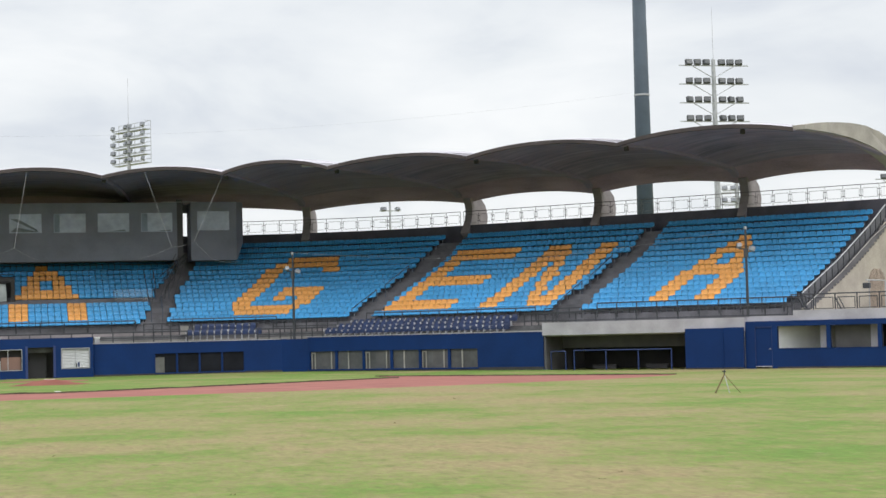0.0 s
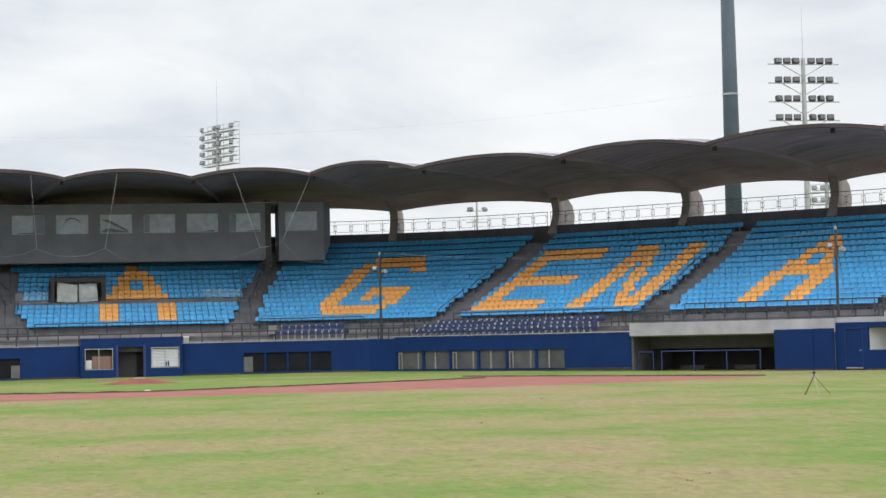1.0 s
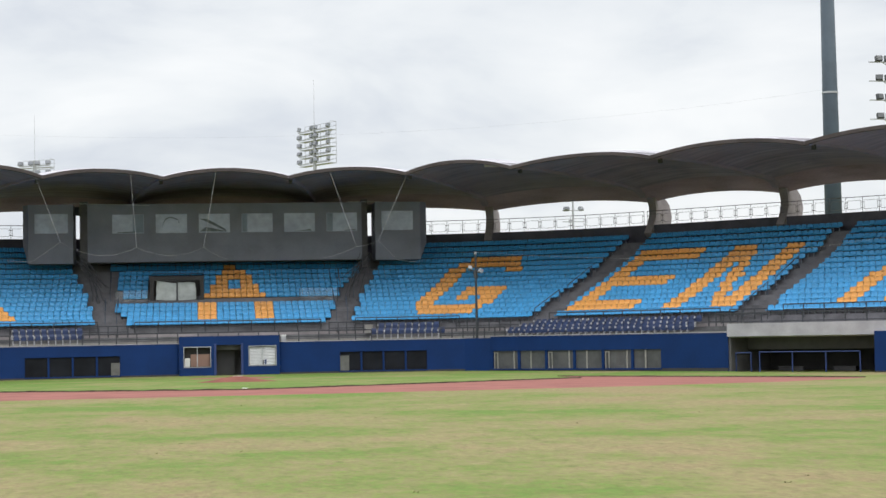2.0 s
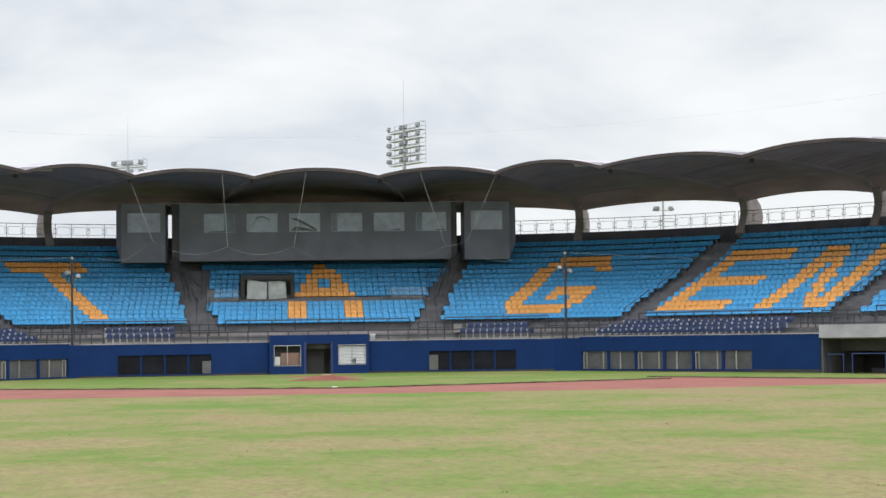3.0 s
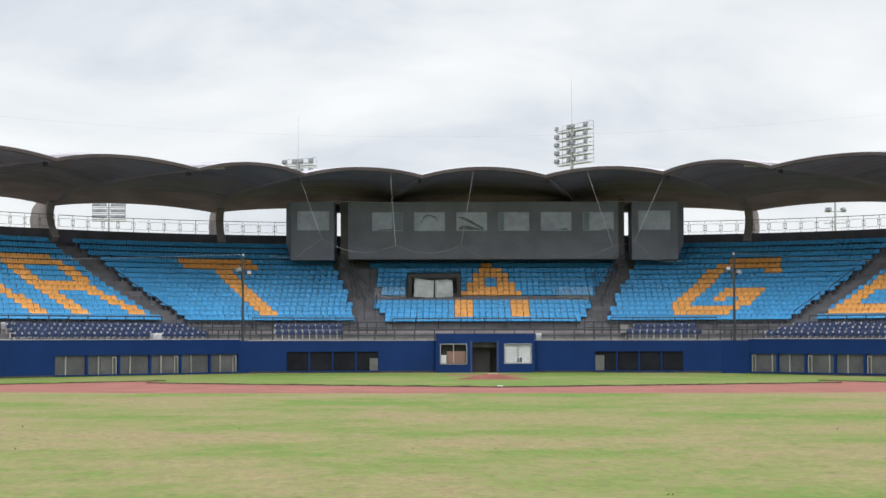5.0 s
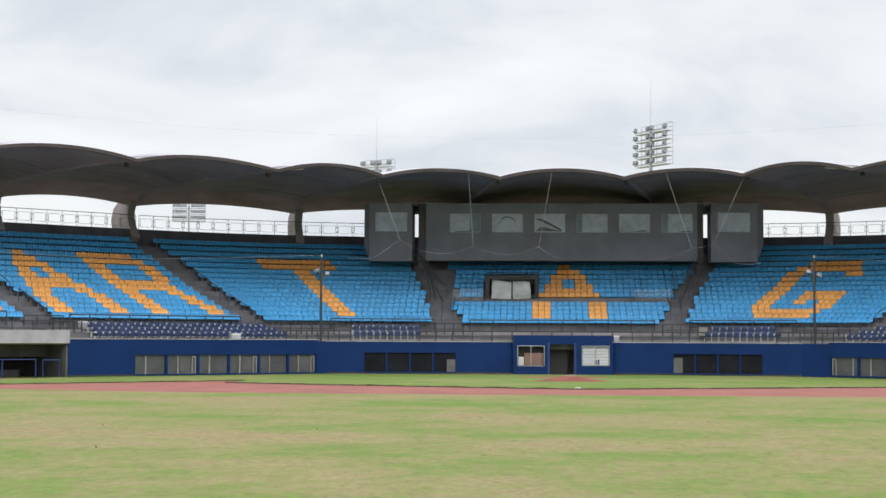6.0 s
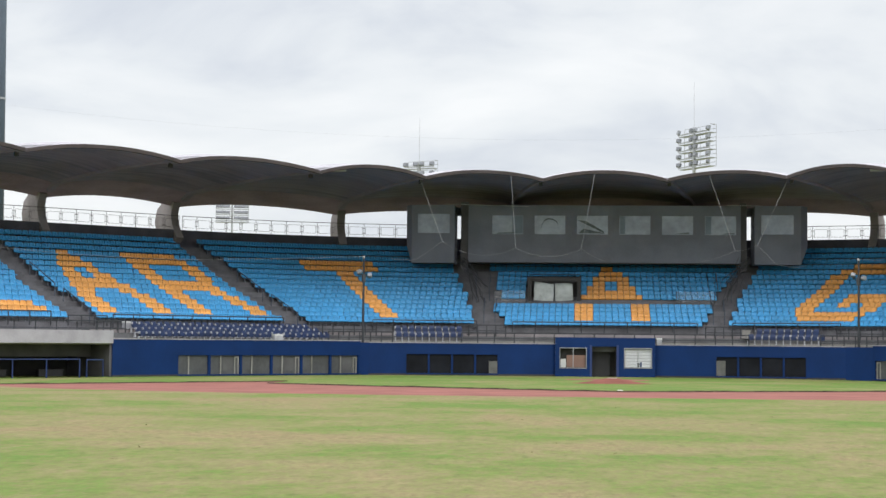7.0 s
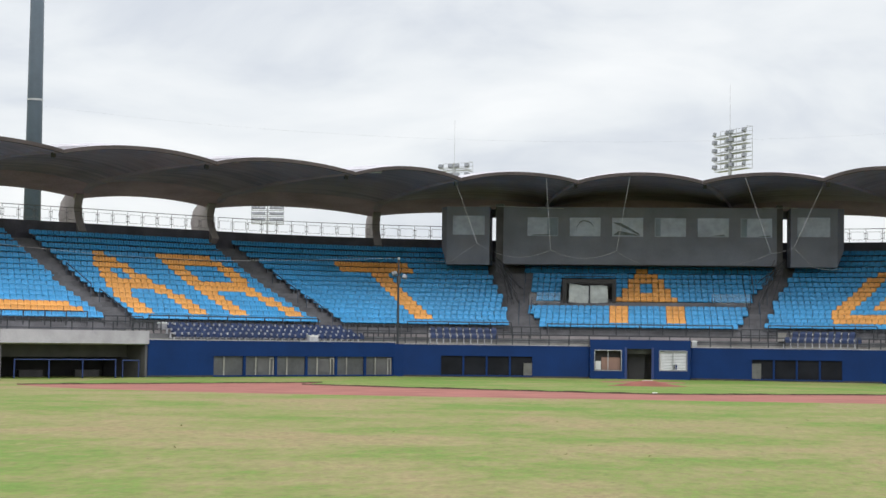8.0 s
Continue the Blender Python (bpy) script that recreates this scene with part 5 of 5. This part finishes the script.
def service_block():
    m, ln = run_pose(57.8, 78.0)
    w = part("service_wall", joined("service_wall", box_data(0, 2.75, -0.3, -0.05, -0.5, 2.5)), NAVY, None, "", m)
    tagged(w, "navy blue boarded panels beside the passage", "field wall", kind="structure")
    part("panel", box(2.79, 4.25, -0.28, -0.05, -0.5, 2.52), NAVY, w)
    part("seam_batten", box(2.72, 2.82, -0.33, -0.28, -0.5, 2.5), NAVY, w)
    part("rear", box(0, 4.25, -0.04, 0.2, -0.5, 2.17), CONCRETE, w)
    b = tagged(part("service_building", joined("service_building",
               box_data(4.28, 20.0, 0.0, 0.25, 2.52, 2.88), box_data(6.55, 20.0, 0.0, 0.25, -0.5, 1.03), box_data(4.28, 4.95, 0.0, 0.25, -0.5, 2.52), box_data(6.18, 6.55, 0.0, 0.25, -0.5, 2.52)), NAVY, None, "", m),
               "low navy blue service building with open bays and a blue door", "building", kind="structure")
    part("door", box(5.0, 6.14, 0.08, 0.14, -0.1, 2.46), NAVY, b, "flush navy blue door")
    part("door_frame", joined("door_frame", box_data(4.95, 5.0, 0.02, 0.2, -0.5, 2.5), box_data(6.14, 6.18, 0.02, 0.2, -0.5, 2.5), box_data(5.0, 6.14, 0.02, 0.2, 2.46, 2.52)), NAVY_RAIL, b)
    part("handle", box(5.95, 6.05, 0.02, 0.08, 1.0, 1.06, 0.01), GALV, b, "steel handle")
    part("threshold", box(5.0, 6.14, -0.06, 0.1, -0.16, -0.10), PALE, b)
    for x in (9.95, 13.4, 17.0):
        part("post", box(x, x + 0.26, 0.02, 0.24, 1.03, 2.52), NAVY, b)
        part("pier", box(x - 0.75, x - 0.02, 0.9, 1.15, -0.5, 2.52), PALE, b, "pale rendered pier")
    part("sill", box(6.55, 20.0, -0.03, 0.3, 1.03, 1.06), NAVY, b)
    part("back_wall", box(6.5, 20.0, 4.7, 4.9, -0.5, 2.52), DOORGREY, b)
    part("side_wall", box(6.35, 6.55, 0.26, 4.7, -0.5, 2.52), PALE, b)
    v = [(x, y + d, z) for z in (-0.2, 2.5) for x, y, d in ((6.56, 0.28, 0), (9.7, 4.5, 0), (9.7, 4.5, 0.1), (6.56, 0.28, 0.1))]
    part("inner_wall", mesh_of("inner_wall", v, list(BOX_FACES)), WHITE, b, "white wall slanting back into the bay")
    part("inner_panel", box(10.2, 12.9, 1.0, 1.1, -0.5, 2.5), INFILL, b, "grey infill panel")
    part("room_floor", box(6.5, 20.0, 0.26, 4.7, -0.3, -0.2), STEPS, b)
    part("roof_slab", box(4.3, 20.0, 0.28, 17.0, 2.53, 2.86), PALE, b)
    # The shadow line is painted along this building's foot too.
    part("foot_shade", box(6.55, 20.0, -0.03, -0.003, -0.5, -0.16), DARK, b, "dark strip painted as shade along the foot of the wall")
    part("foot_shade", box(0, 4.25, -0.33, -0.303, -0.5, -0.16), DARK, w)
    part("roof_kerb", box(7.6, 20.0, 0.3, 0.6, 2.87, 3.55), PALE, b, "pale concrete kerb on the roof edge")
    part("roof_kerb", box(4.3, 7.6, 0.3, 0.6, 2.87, 3.22), PALE, b)
    r = thing("roof_railing", "dark steel railing with inset frames on the low roof", "railing", m @ pose(6.8, 1.2, 3.0))
    part("top_rail", tube((0.3, 0, 1.6), (13.0, 0, 1.6), 0.04), STEEL, r)
    for i in range(9):
        x = 0.4 + i * 1.5
        part("post", tube((x, 0, -0.15), (x, 0, 1.6), 0.045), STEEL, r)
        p = [(x + 0.15, 0, 0.62), (x + 1.35, 0, 0.62), (x + 1.35, 0, 1.35), (x + 0.15, 0, 1.35)]
        part("panel_frame", joined("panel_frame", *[tube_data(p[k], p[(k + 1) % 4], 0.03, n=5) for k in range(4)]), STEEL, r)
    for x in (0.9, 3.4):
        part("brace", tube((x, 0, 1.35), (x + 0.7, -0.1, 0.05), 0.045, n=6), STEEL, r)
        part("brace", tube((x + 0.25, 0, 1.35), (x + 0.95, -0.1, 0.05), 0.035, n=6), STEEL, r)


service_block()

# ---------------------------------------------------------------- front chairs, aisle steps and hand rails


LEGS = material("pale_leg_paint", (0.42, 0.42, 0.44), 0.5, var=0.2, scale=3, rand=0.2)


def front_chairs():
    back = mesh_of("chair_back", [(-0.22, -0.02, 0.40), (0.22, -0.02, 0.40), (0.225, 0.05, 0.62), (0.17, 0.10, 0.84), (-0.17, 0.10, 0.84), (-0.225, 0.05, 0.62),
                                  (-0.22, 0.03, 0.40), (0.22, 0.03, 0.40), (0.225, 0.10, 0.62), (0.17, 0.15, 0.84), (-0.17, 0.15, 0.84), (-0.225, 0.10, 0.62)],
                   [(0, 1, 2, 5), (5, 2, 3, 4), (6, 11, 8, 7), (11, 10, 9, 8), (0, 6, 7, 1), (1, 7, 8, 2), (2, 8, 9, 3), (3, 9, 10, 4), (4, 10, 11, 5), (5, 11, 6, 0)])
    pan = mesh_of("chair_pan", *box_data(-0.20, 0.20, -0.14, -0.08, 0.38, 0.66))
    back.materials.append(SEAT_NAVY)
    pan.materials.append(SEAT_NAVY)
    leg = joined("chair_leg", box_data(-0.03, 0.03, -0.08, 0.08, 0.04, 0.36), box_data(-0.06, 0.06, -0.15, 0.15, 0.0, 0.04))
    leg.materials.append(LEGS)
    arm = box(-0.03, 0.03, -0.16, 0.02, 0.50, 0.66, 0.01)
    arm.materials.append(LEGS)
    for s0, s1, rows in ((12.2, 19.0, 2), (26.6, 43.3, 3), (-18.2, -11.5, 2), (-43.2, -26.2, 3)):
        for k in range(rows):
            off, z = ((-4.2, 2.42), (-3.25, 2.72), (-2.3, 3.02))[k] if rows == 3 else ((-3.9, 2.55), (-2.9, 3.0))[k]
            a, b = s0 + 0.7 * k * (1 if s0 > 0 else 0.4), s1 - 0.35 * k
            row = thing("front_seat_row", "row of dark blue plastic chairs on pale steel legs", "stadium seats", pose(*spot((a + b) / 2, off), z), "dark blue front rows")
            inv = row.matrix_basis.inverted()
            s = a
            while s < b:
                ch = part("chair", back, SEAT_NAVY, row, "", inv @ place(s, off, z))
                part("tip_up_pan", pan, SEAT_NAVY, ch)
                part("leg", leg, LEGS, ch, "pale steel leg", pose(-0.28, 0, 0))
                part("arm_bracket", arm, LEGS, ch, "pale bracket between two chairs", pose(-0.28 + random.uniform(-0.03, 0.03), -0.06, random.uniform(0.0, 0.14)))
                s = along(s, 0.56, off)


def aisle_steps():
    for a0, a1, b0, b1 in ((8.1, 11.0, 9.9, 11.9), (26.2, 27.0, 27.7, 27.9), (45.0, 46.4, 46.7, 47.1), (63.5, 64.55, 64.2, 64.9)):
        for sg in (-1, 1):
            if sg < 0 and a0 > 60:
                continue
            st = thing("aisle_stair", "dark grey concrete aisle steps between seat blocks", "stair", place(sg * (a0 + b0) / 2, 0, 3.7), "aisle stairs", "structure")
            inv = st.matrix_basis.inverted()
            for i in range(1, ROWS_N):
                k = i / 15
                s0, s1 = a0 + (a1 - a0) * k, b0 + (b1 - b0) * k
                o = -0.55 + TREAD * i
                v, f = wall_boxes(sg * s0, sg * s1, o - TREAD * 0.45, o, row_z(i - 1) + 0.002, row_z(i) - (row_z(i) - row_z(i - 1)) / 2)
                part("step", mesh_of("step", v, f), STEPS, st, "", inv)


AISLE_RAIL = material("blue_grey_rail_paint", (0.06, 0.075, 0.105), 0.5, metal=0.2, var=0.15, scale=3)


def aisle_rail(s, i0, i1):
    """A bent tube along an aisle from row i0 to row i1."""
    r = thing("aisle_handrail", "dark bent tube handrail beside the aisle steps", "handrail", place(s, TREAD * i0, row_z(i0)), "aisle handrails")
    inv = r.matrix_basis.inverted()
    a, b = (*spot(s, TREAD * i0 - 0.3), row_z(i0)), (*spot(s, TREAD * i1 - 0.3), row_z(i1))
    up = 1.0
    ta, tb = (a[0], a[1], a[2] + up), (b[0], b[1], b[2] + up)
    part("rail", joined("rail", tube_data(a, ta, 0.035, n=6), tube_data(ta, tb, 0.035, n=6), tube_data(tb, b, 0.035, n=6)), AISLE_RAIL, r, "", inv)


front_chairs()
aisle_steps()
for q in (26.25, 45.2):
    for sg in (-1, 1):
        aisle_rail(sg * q, 0, 4)
        aisle_rail(sg * (q + 0.2), 5, 9)
for q in (9.0, 9.9):
    for sg in (-1, 1):
        aisle_rail(sg * q, 1, 4)
        aisle_rail(sg * (q + 0.6), 6, 10)

# ---------------------------------------------------------------- centre block: walkway wall and vomitory


def crumpled_sheet(x0, x1, y, h, seed):
    """A sheet with a slanting, uneven outline and shallow buckles."""
    n, verts, faces = 8, [], []
    for d in (0.0, 0.05):
        for i in range(n + 1):
            for k in range(n + 1):
                u, v = i / n, k / n
                p = Vector((u * 2.2, v * 2.0, seed))
                verts.append((x0 + (x1 - x0) * u + 0.09 * noise.noise(p), y + d + 0.10 * noise.noise(p + Vector((7, 3, 0))), (h - 0.16 * u + 0.08 * noise.noise(p + Vector((2, 9, 0)))) * v))
    w, m = n + 1, (n + 1) ** 2
    for i in range(n):
        for k in range(n):
            q = i * w + k
            faces += [(q, q + 1, q + w + 1, q + w), (m + q, m + q + w, m + q + w + 1, m + q + 1)]
    for k in range(n):
        faces += [(k, m + k, m + k + 1, k + 1), (n * w + k, n * w + k + 1, m + n * w + k + 1, m + n * w + k),
                  (k * w, (k + 1) * w, m + (k + 1) * w, m + k * w), (k * w + n, m + k * w + n, m + (k + 1) * w + n, (k + 1) * w + n)]
    return mesh_of("sheet", verts, faces)


def vomitory():
    t = thing("vomitory", "dark stair opening in the centre block with two white boards", "stair opening", pose(-4.15, 151.15, row_z(6)), kind="structure")
    part("side_wall", box(-2.25, -1.95, -0.1, 3.6, -0.2, 2.0), DARK, t)
    part("side_wall", box(1.95, 2.25, -0.1, 3.6, -0.2, 2.0), DARK, t)
    part("lintel", box(-2.25, 2.25, -0.12, 0.3, 1.75, 2.05), DARK, t)
    part("rear", box(-1.95, 1.95, 1.2, 1.4, -0.2, 1.75), DARK, t)
    part("board", crumpled_sheet(-1.8, -0.12, 0.2, 1.62, 3), BOARD, t, "white board leaning in the opening", pose(0, 0, 0, 0, 3, 0))
    part("board", crumpled_sheet(0.12, 1.62, 0.3, 1.58, 8), BOARD, t, "white board leaning in the opening", pose(0, 0, 0, 0, -4, 3))
    part("batten", box(-0.06, 0.06, 0.1, 0.2, 0.0, 1.75), STEEL, t)
    r = thing("vomitory_railing", "dark railing over the stair opening", "railing", pose(-4.15, 154.6, row_z(9)))
    part("top_rail", tube((-2.2, 0, 1.15), (2.2, 0, 1.15), 0.035), STEEL, r)
    part("middle_rail", tube((-2.2, 0, 0.8), (2.2, 0, 0.8), 0.025), STEEL, r)
    for x in (-2.2, -1.1, 0, 1.1, 2.2):
        part("post", tube((x, 0, 0), (x, 0, 1.15), 0.03), STEEL, r)
    w = part("walkway_wall", joined("walkway_wall", box_data(-8.6, -6.5, 150.62, 150.74, row_z(5), row_z(6) + 0.12), box_data(-1.85, 9.2, 150.62, 150.74, row_z(5), row_z(6) + 0.12), box_data(-6.5, -1.85, 150.62, 150.74, row_z(5), row_z(6) + 0.02)), STEPS)
    tagged(w, "low dark grey wall behind the cross walkway", "wall", kind="structure")


BOARD = material("off_white_board", (0.46, 0.49, 0.48), 0.7, var=0.18, scale=1.5)
vomitory()

for sg in (-1, 1):
    q = part("booth_lintel", box(12.0 * sg if sg > 0 else -13.2, 13.2 if sg > 0 else -12.0, 157.5, 158.0, 13.85, 14.6), BOOTH)
    tagged(q, "charcoal panel between two booths", "wall panel", kind="structure")

for a, c, z0, z1 in ((-13.85, -12.6, 14.64, 14.63), (-12.5, -6.48, 14.63, 14.44), (10.7, 13.7, 14.60, 14.58)):
    tagged(part("conduit", tube((a, 154.3, z0), (c, 154.3, z1), 0.026), GALV), "pale conduit pipe under the roof above the press booth", "conduit")

# ---------------------------------------------------------------- ropes and wires
ROPE_Y = 145.0


def rope(name, label, pts, r=0.03, sag=0.0, n=14):
    """A rope through points in one plane; the last leg may sag."""
    out = []
    for a, b in zip(pts, pts[1:]):
        for i in range(n):
            k = i / n
            out.append((a[0] + (b[0] - a[0]) * k, a[1] + (b[1] - a[1]) * k, a[2] + (b[2] - a[2]) * k - sag * 4 * k * (1 - k)))
    out.append(pts[-1])
    tagged(part(name, line_tube(out, r), ROPE), label, "rope")


HANG = "pale net rope hanging from the roof edge"
for top, knot in (((-15.22, 16.3), (-13.18, 10.73)), ((-7.62, 16.35), (-7.20, 10.22)), ((-0.81, 16.35), (-1.88, 10.18)), ((8.35, 16.35), (10.47, 10.08)), ((14.78, 16.12), (12.26, 10.54))):
    rope("net_rope", HANG, [(top[0], ROPE_Y - 1.9, top[1]), (knot[0], ROPE_Y - 1.9, knot[1])], 0.014)
for a, b, sag in (((-13.18, 10.73), (-15.25, 9.27), 0.0), ((-13.18, 10.73), (-7.2, 10.22), 0.85), ((-7.2, 10.22), (-1.88, 10.18), 0.65), ((-1.88, 10.18), (0.0, 9.2), 0.1),
                  ((10.47, 10.08), (12.26, 10.54), 0.1), ((12.26, 10.54), (13.74, 9.03), 0.0), ((13.74, 9.03), (16.0, 8.9), 0.15), ((-15.25, 9.27), (-17.5, 9.35), 0.1), ((10.47, 10.08), (7.8, 9.2), 0.1)):
    rope("net_rope", "slack pale net rope before the press booth", [(a[0], ROPE_Y - 1.9, a[1]), (b[0], ROPE_Y - 1.9, b[1])], 0.009, sag)
rope("sky_wire", "thin wire spanning between the two masts", [(59.2, 167.0, 26.3), (-58.6, 168.4, 25.4)], 0.004, 4.0, 60)
rope("post_wire", "thin pale wire from lamp post to lamp post", [(*spot(23.0, -4.55), 9.25), (*spot(45.0, -4.6), 7.85), (*spot(62.15, -4.55), 9.15)], 0.006, 0.15)
rope("post_wire", "thin pale wire running along the wing from the lamp post", [(*spot(-22.3, -4.55), 9.25), (*spot(-40.0, -4.6), 8.4), (*spot(-49.3, -4.6), 8.45), (*spot(-62.0, -4.6), 9.1)], 0.008, 0.05)

# ---------------------------------------------------------------- small things


def sprinkler():
    """A field sprinkler on three legs."""
    x, y = 22.3, 58.0
    t = thing("sprinkler_tripod", "rusty sprinkler on a thin metal tripod on the grass", "sprinkler", pose(x, y, ground_z(x, y)))
    part("leg", tube((-0.30, 0.15, 0), (0, 0, 0.66), 0.028, n=6), WOOD, t)
    part("leg", tube((0.05, -0.3, 0), (0, 0, 0.66), 0.013, n=6), LEGS, t)
    part("leg", tube((0.62, 0.1, 0), (0, 0, 0.66), 0.010, n=6), WOOD, t)
    part("riser", tube((0, 0, 0.6), (0, 0, 0.82), 0.022, n=6), STEEL, t)
    part("head", box(-0.07, 0.05, -0.03, 0.03, 0.74, 0.79, 0.01), STEEL, t)


def crate(s, off, z, w, h, label, mat=None):
    c = thing("cool_box", label, "box", place(s, off, z))
    part("body", box(-w / 2, w / 2, -0.25, 0.25, 0, h * 0.8, 0.03), mat or LEGS, c)
    part("lid", box(-w / 2 - 0.03, w / 2 + 0.03, -0.28, 0.28, h * 0.8, h, 0.03), mat or WHITE, c)


sprinkler()
crate(11.7, -3.0, 3.02, 0.6, 0.7, "grey box standing at the end of the chairs", CONCRETE)
crate(31.6, -1.3, 3.3, 0.75, 0.55, "white cool box behind the dark blue chairs")
crate(-42.6, -1.5, 3.3, 0.9, 0.55, "white cool box behind the dark blue chairs")
crate(-31.3, -4.4, 2.42, 0.75, 0.62, "white cool box standing on the wall edge")
crate(4.35, -4.3, 2.42, 0.4, 0.6, "small white box on the wall beside the centre block")

front_rail(19.6, 25.9, -1.9, 3.02, 3.95, 1.05)
front_rail(-25.9, -19.6, -1.9, 3.02, 3.95, 1.05)
front_rail(-12.0, -8.0, -1.9, 3.02, 3.95, 0.8)
front_rail(8.2, 11.2, -1.9, 3.02, 3.95, 0.8)
front_rail(43.6, 46.0, -2.6, 2.8, 3.9, 0.6)
front_rail(-46.0, -43.6, -2.6, 2.8, 3.9, 0.6)


def net_bundle(sg):
    """Dark netting gathered into a bundle over the aisle, its strands hanging down."""
    rng = random.Random(11 if sg > 0 else 12)
    t = thing("net_bundle", "dark gathered netting hanging over the aisle steps", "netting", pose(11.2 * sg, 151.5, 7.0))
    inv = t.matrix_basis.inverted()
    for k in range(16):
        x, z = 12.2 + rng.uniform(-0.6, 0.5), 9.7 + rng.uniform(-0.4, 0.4)
        x1, z1 = 10.5 + rng.uniform(-0.75, 0.6), 6.3 + rng.uniform(-0.7, 1.9)
        pts = []
        for i in range(9):
            u = i / 8
            pts.append(((x + (x1 - x) * u ** 0.8 + rng.uniform(-0.09, 0.09)) * sg, 152.0 - 1.0 * u + rng.uniform(-0.12, 0.12), z + (z1 - z) * u))
        part("strand", line_tube(pts, rng.uniform(0.015, 0.035), 4), NETTING, t, "", inv)


NETTING = material("black_netting", (0.045, 0.045, 0.05), 0.9, var=0.3, scale=3.0)
net_bundle(1)
net_bundle(-1)


def hazy_glass():
    # Pale, nearly clear colour imitates the sky's reflection as a haze.
    m = material("hazy_balustrade_glass", (0.62, 0.66, 0.68), 0.25, var=0.25, scale=0.8, fine=3, bump=0)
    m.node_tree.nodes["Principled BSDF"].inputs["Alpha"].default_value = 0.07
    return m


HAZY = hazy_glass()
for x0, x1 in ((-9.3, -6.55), (6.2, 9.4)):
    g = thing("glass_balustrade", "hazy glass balustrade panel beside the cross walkway", "balustrade", pose((x0 + x1) / 2, 150.5, row_z(6) - 0.1))
    h = (x1 - x0) / 2
    part("pane", box(-h, h, -0.01, 0.01, 0.05, 0.98), HAZY, g)
    for x in (-h, h):
        part("clamp_post", box(x - 0.025, x + 0.025, -0.03, 0.03, -0.4, 1.0), STEEL, g)
